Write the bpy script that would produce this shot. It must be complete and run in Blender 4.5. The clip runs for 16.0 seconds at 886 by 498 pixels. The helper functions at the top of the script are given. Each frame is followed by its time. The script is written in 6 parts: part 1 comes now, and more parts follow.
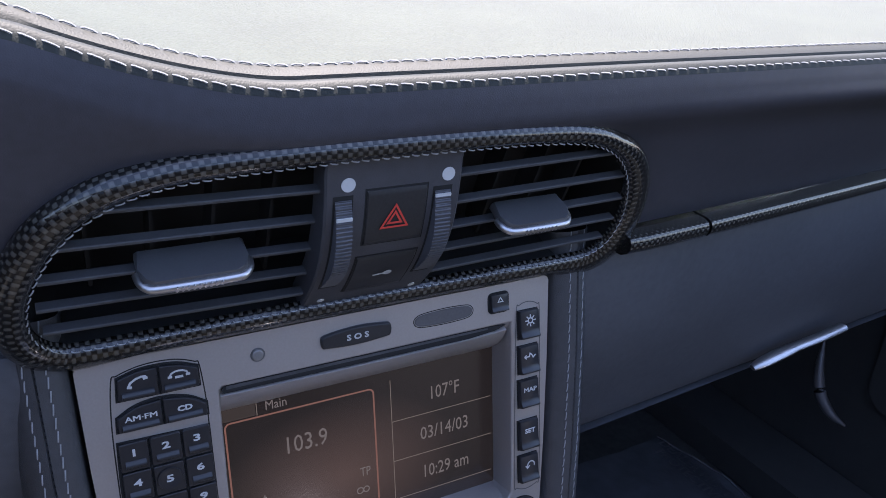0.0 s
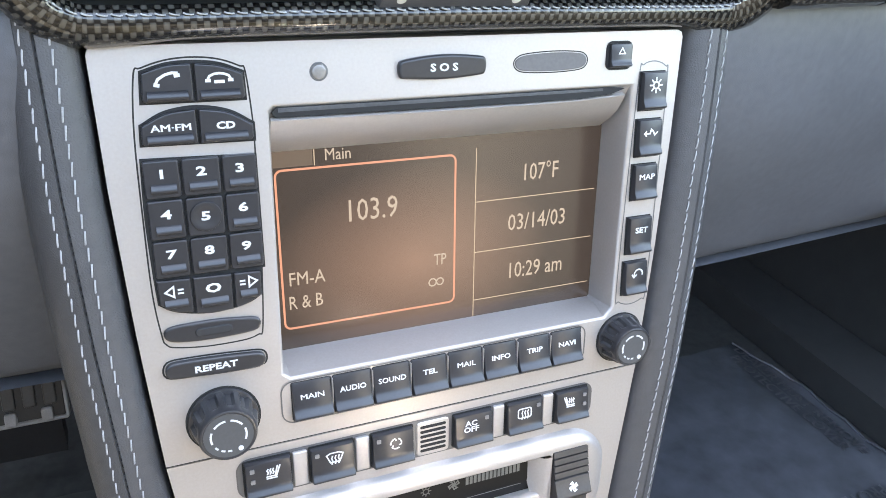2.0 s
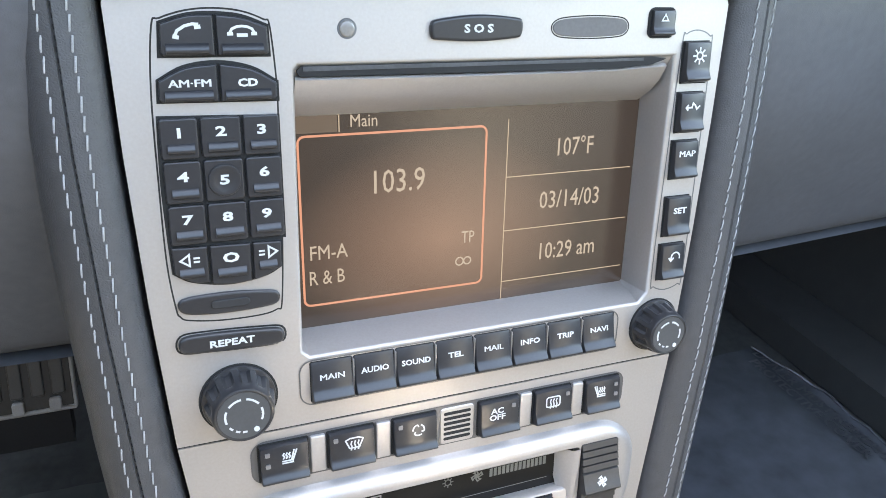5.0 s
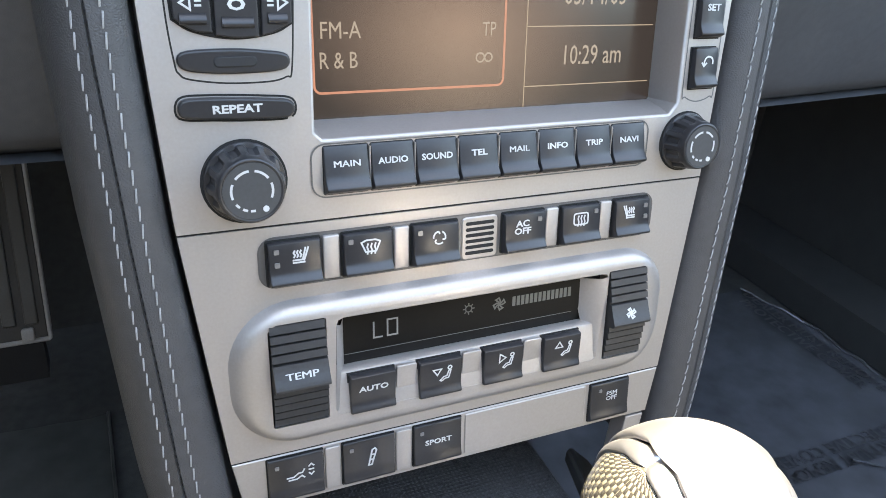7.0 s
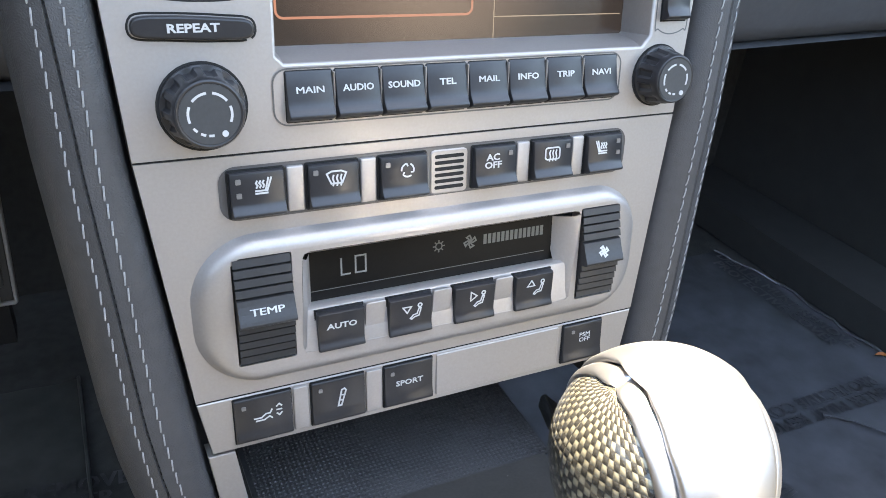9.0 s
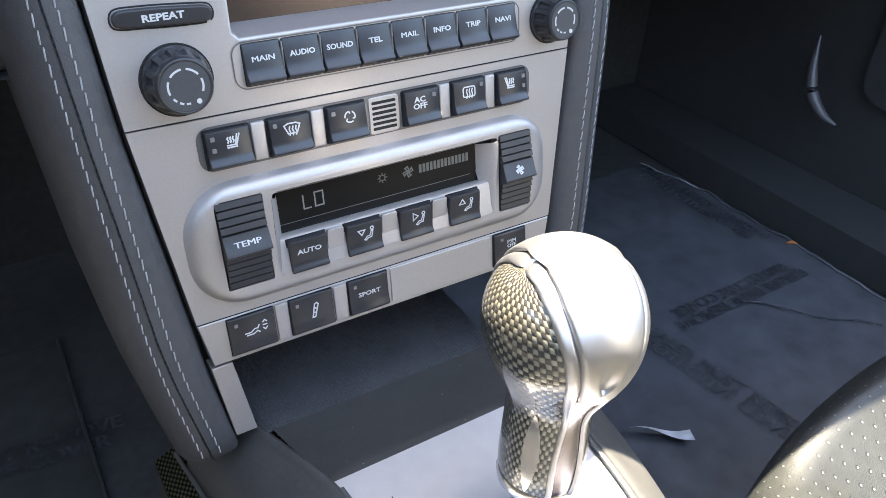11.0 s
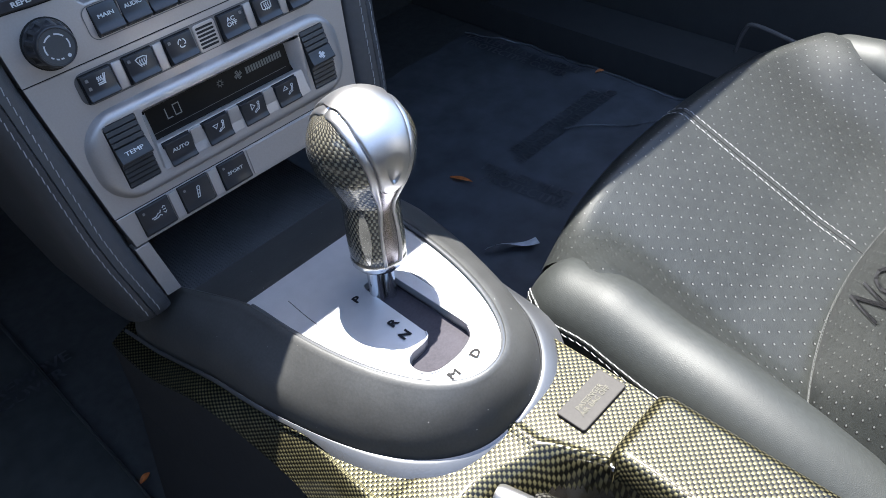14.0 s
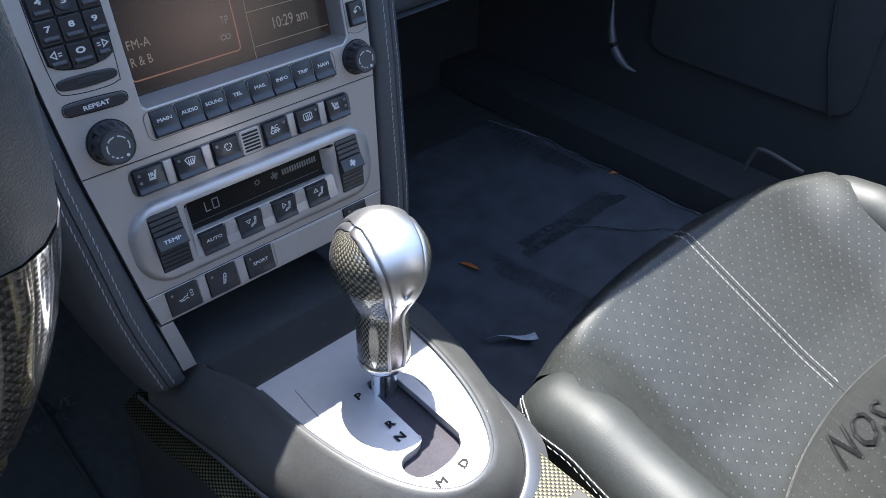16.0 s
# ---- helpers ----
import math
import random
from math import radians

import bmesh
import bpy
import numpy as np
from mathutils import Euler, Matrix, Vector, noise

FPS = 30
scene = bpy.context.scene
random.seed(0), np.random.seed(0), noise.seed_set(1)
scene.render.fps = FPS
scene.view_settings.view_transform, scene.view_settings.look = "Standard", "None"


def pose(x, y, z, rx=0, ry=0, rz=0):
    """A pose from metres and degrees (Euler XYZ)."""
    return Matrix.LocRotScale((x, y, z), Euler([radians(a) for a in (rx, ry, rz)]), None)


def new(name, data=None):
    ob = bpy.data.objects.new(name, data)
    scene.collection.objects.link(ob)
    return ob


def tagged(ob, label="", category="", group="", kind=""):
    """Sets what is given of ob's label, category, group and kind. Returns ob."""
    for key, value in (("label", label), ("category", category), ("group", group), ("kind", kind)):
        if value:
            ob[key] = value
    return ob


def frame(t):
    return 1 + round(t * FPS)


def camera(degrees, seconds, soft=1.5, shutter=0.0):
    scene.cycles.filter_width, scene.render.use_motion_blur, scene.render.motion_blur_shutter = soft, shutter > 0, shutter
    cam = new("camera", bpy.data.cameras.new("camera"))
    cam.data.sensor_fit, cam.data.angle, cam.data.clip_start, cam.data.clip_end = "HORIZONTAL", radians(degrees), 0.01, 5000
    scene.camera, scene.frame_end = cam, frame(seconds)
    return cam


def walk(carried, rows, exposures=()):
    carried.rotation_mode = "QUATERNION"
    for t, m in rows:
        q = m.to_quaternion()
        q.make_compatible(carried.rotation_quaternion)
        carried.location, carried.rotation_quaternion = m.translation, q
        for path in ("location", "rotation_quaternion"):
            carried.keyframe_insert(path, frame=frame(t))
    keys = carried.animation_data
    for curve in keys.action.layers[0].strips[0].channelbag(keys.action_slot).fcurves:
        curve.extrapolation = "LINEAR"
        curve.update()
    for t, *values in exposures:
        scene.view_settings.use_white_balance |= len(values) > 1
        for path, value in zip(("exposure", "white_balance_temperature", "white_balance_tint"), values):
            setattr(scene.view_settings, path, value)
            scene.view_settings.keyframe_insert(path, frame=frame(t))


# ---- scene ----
cam = camera(60.3, 16.0, soft=0.9)
PATH = [
    (0.0, -0.1023, -0.2379, 0.8053, 66.23, -3.02, -27.90),
    (0.5, -0.1044, -0.2608, 0.7539, 65.77, -2.92, -25.53),
    (1.0, -0.1008, -0.2361, 0.7240, 64.08, -3.69, -24.23),
    (1.5, -0.0993, -0.2172, 0.7157, 62.07, -3.98, -23.38),
    (2.0, -0.0976, -0.2073, 0.7112, 60.78, -4.19, -22.71),
    (2.5, -0.0989, -0.1996, 0.7070, 60.58, -4.52, -22.21),
    (3.0, -0.0990, -0.1942, 0.7048, 60.62, -4.49, -21.80),
    (5.5, -0.1003, -0.2016, 0.6850, 61.44, -4.68, -21.69),
    (6.0, -0.1049, -0.2074, 0.6582, 62.05, -4.69, -22.14),
    (6.5, -0.1085, -0.2059, 0.6353, 61.54, -4.71, -22.99),
    (7.0, -0.1145, -0.2058, 0.6212, 61.07, -4.88, -23.81),
    (7.5, -0.1162, -0.2086, 0.6151, 60.63, -5.23, -24.65),
    (8.0, -0.1109, -0.2081, 0.6060, 59.93, -5.37, -25.18),
    (10.5, -0.1188, -0.2207, 0.6169, 58.09, -4.75, -27.03),
    (11.0, -0.1349, -0.2546, 0.6322, 55.11, -2.61, -31.81),
    (11.5, -0.1543, -0.3013, 0.6561, 51.39, 0.31, -38.60),
    (12.0, -0.1718, -0.3503, 0.6682, 47.24, 3.22, -43.59),
    (12.5, -0.1817, -0.3717, 0.6802, 46.08, 3.84, -45.11),
    (13.0, -0.1844, -0.3768, 0.6852, 46.96, 3.96, -45.92),
    (13.5, -0.1835, -0.3739, 0.6845, 47.39, 4.14, -46.40),
    (14.0, -0.1848, -0.3745, 0.6844, 47.73, 4.18, -46.74),
    (14.5, -0.1826, -0.3747, 0.6835, 48.09, 4.28, -46.89),
    (15.0, -0.1837, -0.3747, 0.6826, 48.35, 4.23, -47.03),
    (15.5, -0.1830, -0.3744, 0.6902, 48.85, 3.17, -46.06),
    (16.0, -0.1874, -0.3781, 0.7308, 52.14, -0.29, -42.42),
]
EXPOSURES = [(0.0, 2.25, 6350, 22), (0.5, 3.68, 7100, 22), (1.2, 4.5, 8200, 10), (3.0, 4.35, 8500, 9), (5.5, 4.25, 8500, 7), (6.0, 4.22, 8500, 7), (6.5, 4.02, 8500, 7), (8.0, 3.90, 8400, 7), (10.5, 3.92, 7900, 9), (11.0, 3.72, 7700, 9), (11.5, 3.14, 7200, 9), (12.5, 2.48, 6500, 8), (16.0, 2.43, 6200, 9)]
walk(cam, [(t, pose(x, y, z, rx, ry, rz)) for t, x, y, z, rx, ry, rz in PATH], EXPOSURES)

# ---- light ----
SUN_TO = Vector((0.20, 0.260, 1.0)).normalized()
world = bpy.data.worlds.new("sky")
scene.world = world
world.use_nodes = True
wn = world.node_tree
sky = wn.nodes.new("ShaderNodeTexSky")
sky.sky_type, sky.sun_disc = "NISHITA", False
sky.sun_elevation = math.asin(SUN_TO.z)
sky.sun_rotation = math.atan2(SUN_TO.x, SUN_TO.y)
wn.links.new(sky.outputs[0], wn.nodes["Background"].inputs[0])
wn.nodes["Background"].inputs[1].default_value = 0.13
sun_data = bpy.data.lights.new("sun", "SUN")
sun_data.energy, sun_data.angle, sun_data.color = 4.8, radians(0.5), (1.0, 0.95, 0.87)
sun = new("sun", sun_data)
sun.matrix_basis = Matrix.Translation((0, 0, 3)) @ SUN_TO.to_track_quat("Z", "Y").to_matrix().to_4x4()

# ---- materials ----
def base_mat(name, color, rough, metal=0.0, coat=0.0, spec=0.5):
    m = bpy.data.materials.new(name)
    m.use_nodes = True
    p = m.node_tree.nodes["Principled BSDF"]
    p.inputs["Base Color"].default_value = (*color, 1)
    p.inputs["Roughness"].default_value = rough
    p.inputs["Metallic"].default_value = metal
    p.inputs["Coat Weight"].default_value = coat
    p.inputs["Coat Roughness"].default_value = 0.06
    p.inputs["Specular IOR Level"].default_value = spec
    return m, m.node_tree, p


def mottle(nt, p, color, amount, scale, coords="Object", stretch=(1, 1, 1)):
    """Fine uneven colour at two scales."""
    tc, mp = nt.nodes.new("ShaderNodeTexCoord"), nt.nodes.new("ShaderNodeMapping")
    mp.inputs["Scale"].default_value = stretch
    nt.links.new(tc.outputs[coords], mp.inputs[0])
    n1, n2 = nt.nodes.new("ShaderNodeTexNoise"), nt.nodes.new("ShaderNodeTexNoise")
    n1.inputs["Scale"].default_value, n2.inputs["Scale"].default_value = scale, scale / 14
    n1.inputs["Detail"].default_value = n2.inputs["Detail"].default_value = 3
    add = nt.nodes.new("ShaderNodeMath")
    add.operation = "ADD"
    ramp = nt.nodes.new("ShaderNodeValToRGB")
    ramp.color_ramp.elements[0].position, ramp.color_ramp.elements[1].position = 0.35, 0.65
    ramp.color_ramp.elements[0].color = (*[c * (1 - amount) for c in color], 1)
    ramp.color_ramp.elements[1].color = (*[min(1, c * (1 + amount)) for c in color], 1)
    half = nt.nodes.new("ShaderNodeMath")
    half.operation, half.inputs[1].default_value = "MULTIPLY", 0.5
    for n in (n1, n2):
        nt.links.new(mp.outputs[0], n.inputs["Vector"])
    nt.links.new(n1.outputs[0], add.inputs[0])
    nt.links.new(n2.outputs[0], add.inputs[1])
    nt.links.new(add.outputs[0], half.inputs[0])
    nt.links.new(half.outputs[0], ramp.inputs[0])
    nt.links.new(ramp.outputs[0], p.inputs["Base Color"])
    return mp, n1


def bump(nt, p, height, strength, distance):
    b = nt.nodes.new("ShaderNodeBump")
    b.inputs["Strength"].default_value, b.inputs["Distance"].default_value = strength, distance
    nt.links.new(height, b.inputs["Height"])
    nt.links.new(b.outputs[0], p.inputs["Normal"])
    return b


def plain(name, color, rough, metal=0.0, coat=0.0, amount=0.12, scale=900, grain=0.0, spec=0.5):
    m, nt, p = base_mat(name, color, rough, metal, coat, spec)
    _, n = mottle(nt, p, color, amount, scale)
    if grain:
        bump(nt, p, n.outputs[0], grain, 0.0004)
    return m


def mathn(nt, op, a, b=None):
    n = nt.nodes.new("ShaderNodeMath")
    n.operation = op
    for k, v in enumerate((a, b)):
        if v is None:
            continue
        if isinstance(v, (int, float)):
            n.inputs[k].default_value = v
        else:
            nt.links.new(v, n.inputs[k])
    return n.outputs[0]


def dusty(m, color, cell, size, share):
    """Scatters small specks of dust over a material."""
    nt = m.node_tree
    p = nt.nodes["Principled BSDF"]
    tc, v = nt.nodes.new("ShaderNodeTexCoord"), nt.nodes.new("ShaderNodeTexVoronoi")
    v.inputs["Scale"].default_value = 1.0 / cell
    nt.links.new(tc.outputs["Object"], v.inputs["Vector"])
    sep = nt.nodes.new("ShaderNodeSeparateColor")
    nt.links.new(v.outputs["Color"], sep.inputs[0])
    near = mathn(nt, "LESS_THAN", v.outputs["Distance"], mathn(nt, "MULTIPLY", sep.outputs[1], size))
    fac = mathn(nt, "MULTIPLY", near, mathn(nt, "LESS_THAN", sep.outputs[0], share))
    mix = nt.nodes.new("ShaderNodeMix")
    mix.data_type = "RGBA"
    mix.inputs["B"].default_value = (*color, 1)
    nt.links.new(p.inputs["Base Color"].links[0].from_socket, mix.inputs["A"])
    nt.links.new(fac, mix.inputs["Factor"])
    nt.links.new(mix.outputs["Result"], p.inputs["Base Color"])
    return m


def leather(name, color, rough, grain=0.35, size=1100, spec=0.5):
    m, nt, p = base_mat(name, color, rough, spec=spec)
    mp, n = mottle(nt, p, color, 0.14, 260)
    v = nt.nodes.new("ShaderNodeTexVoronoi")
    v.feature, v.inputs["Scale"].default_value = "DISTANCE_TO_EDGE", size
    nt.links.new(mp.outputs[0], v.inputs["Vector"])
    bump(nt, p, v.outputs[0], grain, 0.0006)
    return m


def carbon(name, pitch, light, dark, rough=0.3, metal=0.6, coat=1.0, spec=0.3):
    """Twill-woven fibre under clear lacquer; the weave follows the UVs, which are in metres."""
    m, nt, p = base_mat(name, light, rough, metal, coat, spec)
    uv = nt.nodes.new("ShaderNodeUVMap")
    sep = nt.nodes.new("ShaderNodeSeparateXYZ")
    nt.links.new(uv.outputs[0], sep.inputs[0])
    u, v = mathn(nt, "DIVIDE", sep.outputs[0], pitch), mathn(nt, "DIVIDE", sep.outputs[1], pitch)
    i, j = mathn(nt, "FLOOR", u), mathn(nt, "FLOOR", v)
    odd = mathn(nt, "FLOORED_MODULO", mathn(nt, "ADD", i, j), 2.0)
    fu, fv = mathn(nt, "FRACT", u), mathn(nt, "FRACT", v)
    bu = mathn(nt, "MULTIPLY", mathn(nt, "MULTIPLY", fu, mathn(nt, "SUBTRACT", 1.0, fu)), 4.0)
    bv = mathn(nt, "MULTIPLY", mathn(nt, "MULTIPLY", fv, mathn(nt, "SUBTRACT", 1.0, fv)), 4.0)
    puff = mathn(nt, "MULTIPLY", bu, bv)
    mix = nt.nodes.new("ShaderNodeMix")
    mix.data_type = "RGBA"
    mix.inputs["A"].default_value, mix.inputs["B"].default_value = (*dark, 1), (*light, 1)
    soft = nt.nodes.new("ShaderNodeTexNoise")
    soft.inputs["Scale"].default_value = 120
    tc = nt.nodes.new("ShaderNodeTexCoord")
    nt.links.new(tc.outputs["Object"], soft.inputs["Vector"])
    fac = mathn(nt, "MULTIPLY", mathn(nt, "MULTIPLY", odd, mathn(nt, "POWER", puff, 0.4)), mathn(nt, "ADD", soft.outputs[0], 0.5))
    nt.links.new(fac, mix.inputs["Factor"])
    nt.links.new(mix.outputs["Result"], p.inputs["Base Color"])
    bump(nt, p, puff, 0.25, 0.0005)
    return m


SILVER = plain("silver_paint", (0.385, 0.358, 0.338), 0.47, metal=0.66, amount=0.045, scale=14000, grain=0.05)
PLATE = plain("brushed_plate", (0.53, 0.53, 0.545), 0.38, metal=0.7, amount=0.05, scale=1800)
TRIM_SILVER = plain("satin_trim", (0.135, 0.138, 0.146), 0.42, metal=0.8, amount=0.04, scale=1200)
CHROME = plain("chrome", (0.70, 0.69, 0.68), 0.20, metal=1.0, amount=0.03)
SATIN = plain("satin_alloy", (0.50, 0.49, 0.49), 0.38, metal=1.0, amount=0.03)
BUTTON = plain("button_plastic", (0.0185, 0.0185, 0.0208), 0.34, amount=0.12)
BLACK = plain("black_plastic", (0.020, 0.020, 0.021), 0.42, amount=0.2, grain=0.1)
# near-black colour stands for the shade in gaps, slots and the vent duct
GAP = plain("gap_shade", (0.006, 0.006, 0.006), 0.8)
GREY_INSERT = plain("grey_insert", (0.085, 0.08, 0.08), 0.5)
BADGE = plain("badge_grey", (0.034, 0.031, 0.029), 0.62, spec=0.25)
VENT_PLATE = plain("vent_plate_plastic", (0.045, 0.045, 0.050), 0.5, amount=0.15, scale=2500, grain=0.15)
SOFT_BLACK = plain("soft_touch_plastic", (0.040, 0.040, 0.039), 0.44, amount=0.2, scale=700, grain=0.12, spec=0.62)
dusty(SOFT_BLACK, (0.30, 0.29, 0.27), 0.0042, 0.11, 0.22)
WHITE = plain("label_white", (0.48, 0.48, 0.47), 0.6, amount=0.02)
RED = plain("warning_red", (0.56, 0.05, 0.035), 0.5, amount=0.03)
MARK = plain("engraved_mark", (0.012, 0.012, 0.014), 0.8, spec=0.1)
LED = plain("unlit_led", (0.16, 0.15, 0.14), 0.3)
THREAD = plain("grey_thread", (0.29, 0.29, 0.29), 0.85, amount=0.2, scale=3000)
LEATHER = leather("dark_leather", (0.046, 0.046, 0.048), 0.47)
DASH_TOP = leather("dash_leather", (0.037, 0.042, 0.025), 0.66, 0.7, 520, 0.4)
DASH_BAND = leather("dash_band_leather", (0.038, 0.038, 0.047), 0.5, 0.12, 1500)
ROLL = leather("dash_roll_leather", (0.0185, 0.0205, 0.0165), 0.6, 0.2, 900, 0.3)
DASH_LOW = leather("dash_skin", (0.064, 0.067, 0.075), 0.52, 0.14, 1600)
CARBON = carbon("carbon_weave", 0.0018, (0.112, 0.100, 0.052), (0.006, 0.0058, 0.004), 0.42, 0.55, 0.5, 0.15)
CARBON_DARK = carbon("carbon_weave_fine", 0.0018, (0.085, 0.080, 0.070), (0.008, 0.0078, 0.0075), 0.26, 0.3, 0.85, 0.22)
CHEEK = carbon("carbon_weave_gold", 0.0020, (0.31, 0.285, 0.215), (0.052, 0.049, 0.043), 0.27, 0.5)
THUMB = plain("grey_plastic", (0.066, 0.067, 0.074), 0.45, amount=0.1)
DARK_THREAD = plain("dark_thread", (0.008, 0.008, 0.009), 0.9)
RUBBER = plain("ribbed_rubber", (0.042, 0.042, 0.044), 0.6, amount=0.3)
CARPET = plain("carpet", (0.040, 0.041, 0.040), 0.95, amount=0.28, scale=1500, grain=0.8)
MAT_BLACK = plain("matt_black", (0.012, 0.012, 0.013), 0.7, amount=0.2)


def glow(name, color, strength):
    m, nt, p = base_mat(name, (0.01, 0.01, 0.01), 0.3)
    p.inputs["Emission Color"].default_value = (*color, 1)
    p.inputs["Emission Strength"].default_value = strength
    return m


# ---- mesh helpers ----
MM = 0.001


def thing(name, m, label, category, group="", kind=""):
    ob = new(name)
    ob.empty_display_size = 0.02
    ob.matrix_basis = m
    return tagged(ob, label, category, group, kind)


def part(name, bm, material, parent, label="", smooth=False, at=None):
    me = bpy.data.meshes.new(name)
    bmesh.ops.recalc_face_normals(bm, faces=bm.faces[:])
    for f in bm.faces:
        f.smooth = smooth
    bm.to_mesh(me)
    bm.free()
    me.materials.append(material)
    ob = new(name, me)
    if smooth:
        me.set_sharp_from_angle(angle=radians(40))
    ob.parent = parent
    if at is not None:
        ob.matrix_basis = at
    return tagged(ob, label)


def structure(name, bm, material, label, category, smooth=False):
    ob = part(name, bm, material, None, "", smooth)
    return tagged(ob, label, category, "", "structure")


def loft(rings, close_u=False, close_v=False, cap=False, bm=None):
    """A skin over rings of points, with UVs in metres."""
    bm = bm or bmesh.new()
    uvl = bm.loops.layers.uv.verify()
    vs = [[bm.verts.new(p) for p in ring] for ring in rings]
    n, m = len(rings), len(rings[0])
    run_v = [0.0]
    for k in range(1, n + 1):
        run_v.append(run_v[-1] + (Vector(rings[k % n][m // 2]) - Vector(rings[k - 1][m // 2])).length)
    mid = rings[n // 2]
    run_u = [0.0]
    for k in range(1, m + 1):
        run_u.append(run_u[-1] + (Vector(mid[k % m]) - Vector(mid[k - 1])).length)
    for a in range(n if close_v else n - 1):
        for b in range(m if close_u else m - 1):
            quad = (vs[a][b], vs[a][(b + 1) % m], vs[(a + 1) % n][(b + 1) % m], vs[(a + 1) % n][b])
            try:
                f = bm.faces.new(quad)
            except ValueError:
                continue
            for loop, uv in zip(f.loops, ((run_u[b], run_v[a]), (run_u[b + 1], run_v[a]), (run_u[b + 1], run_v[a + 1]), (run_u[b], run_v[a + 1]))):
                loop[uvl].uv = uv
    if cap:
        for ring in (vs[0], vs[-1]):
            try:
                bm.faces.new(ring)
            except ValueError:
                pass
    return bm


def rrect(w, h, r, n=4, cx=0.0, cz=0.0):
    """A rounded rectangle, counter-clockwise."""
    pts = []
    for sx, sz, a0 in ((1, 1, 0), (-1, 1, 90), (-1, -1, 180), (1, -1, 270)):
        for k in range(n + 1):
            a = radians(a0 + 90 * k / n)
            pts.append((cx + sx * (w / 2 - r) + r * math.cos(a), cz + sz * (h / 2 - r) + r * math.sin(a)))
    return pts


def inset(pts, d):
    out, n = [], len(pts)
    for k in range(n):
        a, b, c = Vector(pts[k - 1]), Vector(pts[k]), Vector(pts[(k + 1) % n])
        e1, e2 = (b - a), (c - b)
        n1 = Vector((-e1.y, e1.x)).normalized() if e1.length > 1e-9 else Vector((0, 0))
        n2 = Vector((-e2.y, e2.x)).normalized() if e2.length > 1e-9 else n1
        t = (n1 + n2)
        t = t.normalized() if t.length > 1e-6 else n1
        out.append(tuple(b + t * d / max(0.35, t.dot(n2))))
    return out


def slab(pts, front, back, ch=0.0, steps=1, bm=None, scale=MM):
    """A plate with the outline pts (x, z), from y = back to y = front, its front edge rounded by ch. In millimetres."""
    if sum(a[0] * b[1] - b[0] * a[1] for a, b in zip(pts, [*pts[1:], pts[0]])) < 0:
        pts = pts[::-1]
    rings = [[(x * scale, back * scale, z * scale) for x, z in pts]]
    if ch:
        for k in range(steps + 1):
            a = radians(90 * k / steps)
            ring = inset(pts, ch * (1 - math.cos(a)))
            rings.append([(x * scale, (front + ch * (1 - math.sin(a))) * scale, z * scale) for x, z in ring])
    else:
        rings.append([(x * scale, front * scale, z * scale) for x, z in pts])
    return loft(rings, close_u=True, cap=True, bm=bm)


def holed(outer, holes, front, back, scale=MM):
    """A plate with holes through it, in millimetres."""
    bm = bmesh.new()
    edges = []
    for pts in (outer, *holes):
        vs = [bm.verts.new((x * scale, front * scale, z * scale)) for x, z in pts]
        edges += [bm.edges.new((vs[k - 1], vs[k])) for k in range(len(vs))]
    bmesh.ops.triangle_fill(bm, use_beauty=True, use_dissolve=False, edges=edges)
    for pts in (outer, *holes):
        a = [bm.verts.new((x * scale, front * scale, z * scale)) for x, z in pts]
        b = [bm.verts.new((x * scale, back * scale, z * scale)) for x, z in pts]
        for k in range(len(pts)):
            bm.faces.new((a[k - 1], a[k], b[k], b[k - 1]))
    return bm


def tube(path, radius, seg=8, bm=None, cap=True, flat=1.0):
    """A round bar along a path of points; radius may be a list."""
    path = [Vector(p) for p in path]
    rings = []
    for k, p in enumerate(path):
        d = (path[min(k + 1, len(path) - 1)] - path[max(k - 1, 0)]).normalized()
        up = Vector((0, 0, 1)) if abs(d.z) < 0.9 else Vector((0, 1, 0))
        side = d.cross(up).normalized()
        up = side.cross(d)
        r = radius[k] if isinstance(radius, (list, tuple)) else radius
        rings.append([p + side * r * math.cos(2 * math.pi * s / seg) + up * r * flat * math.sin(2 * math.pi * s / seg) for s in range(seg)])
    return loft(rings, close_u=True, cap=cap, bm=bm)


def smooth_path(pts, n):
    """n points along a Catmull-Rom curve through pts."""
    pts = [Vector(p) for p in pts]
    ext = [pts[0] * 2 - pts[1], *pts, pts[-1] * 2 - pts[-2]]
    out = []
    for k in range(n):
        s = k / (n - 1) * (len(pts) - 1)
        i = min(int(s), len(pts) - 2)
        t = s - i
        a, b, c, d = ext[i:i + 4]
        out.append(0.5 * ((2 * b) + (c - a) * t + (2 * a - 5 * b + 4 * c - d) * t * t + (3 * b - a - 3 * c + d) * t ** 3))
    return out


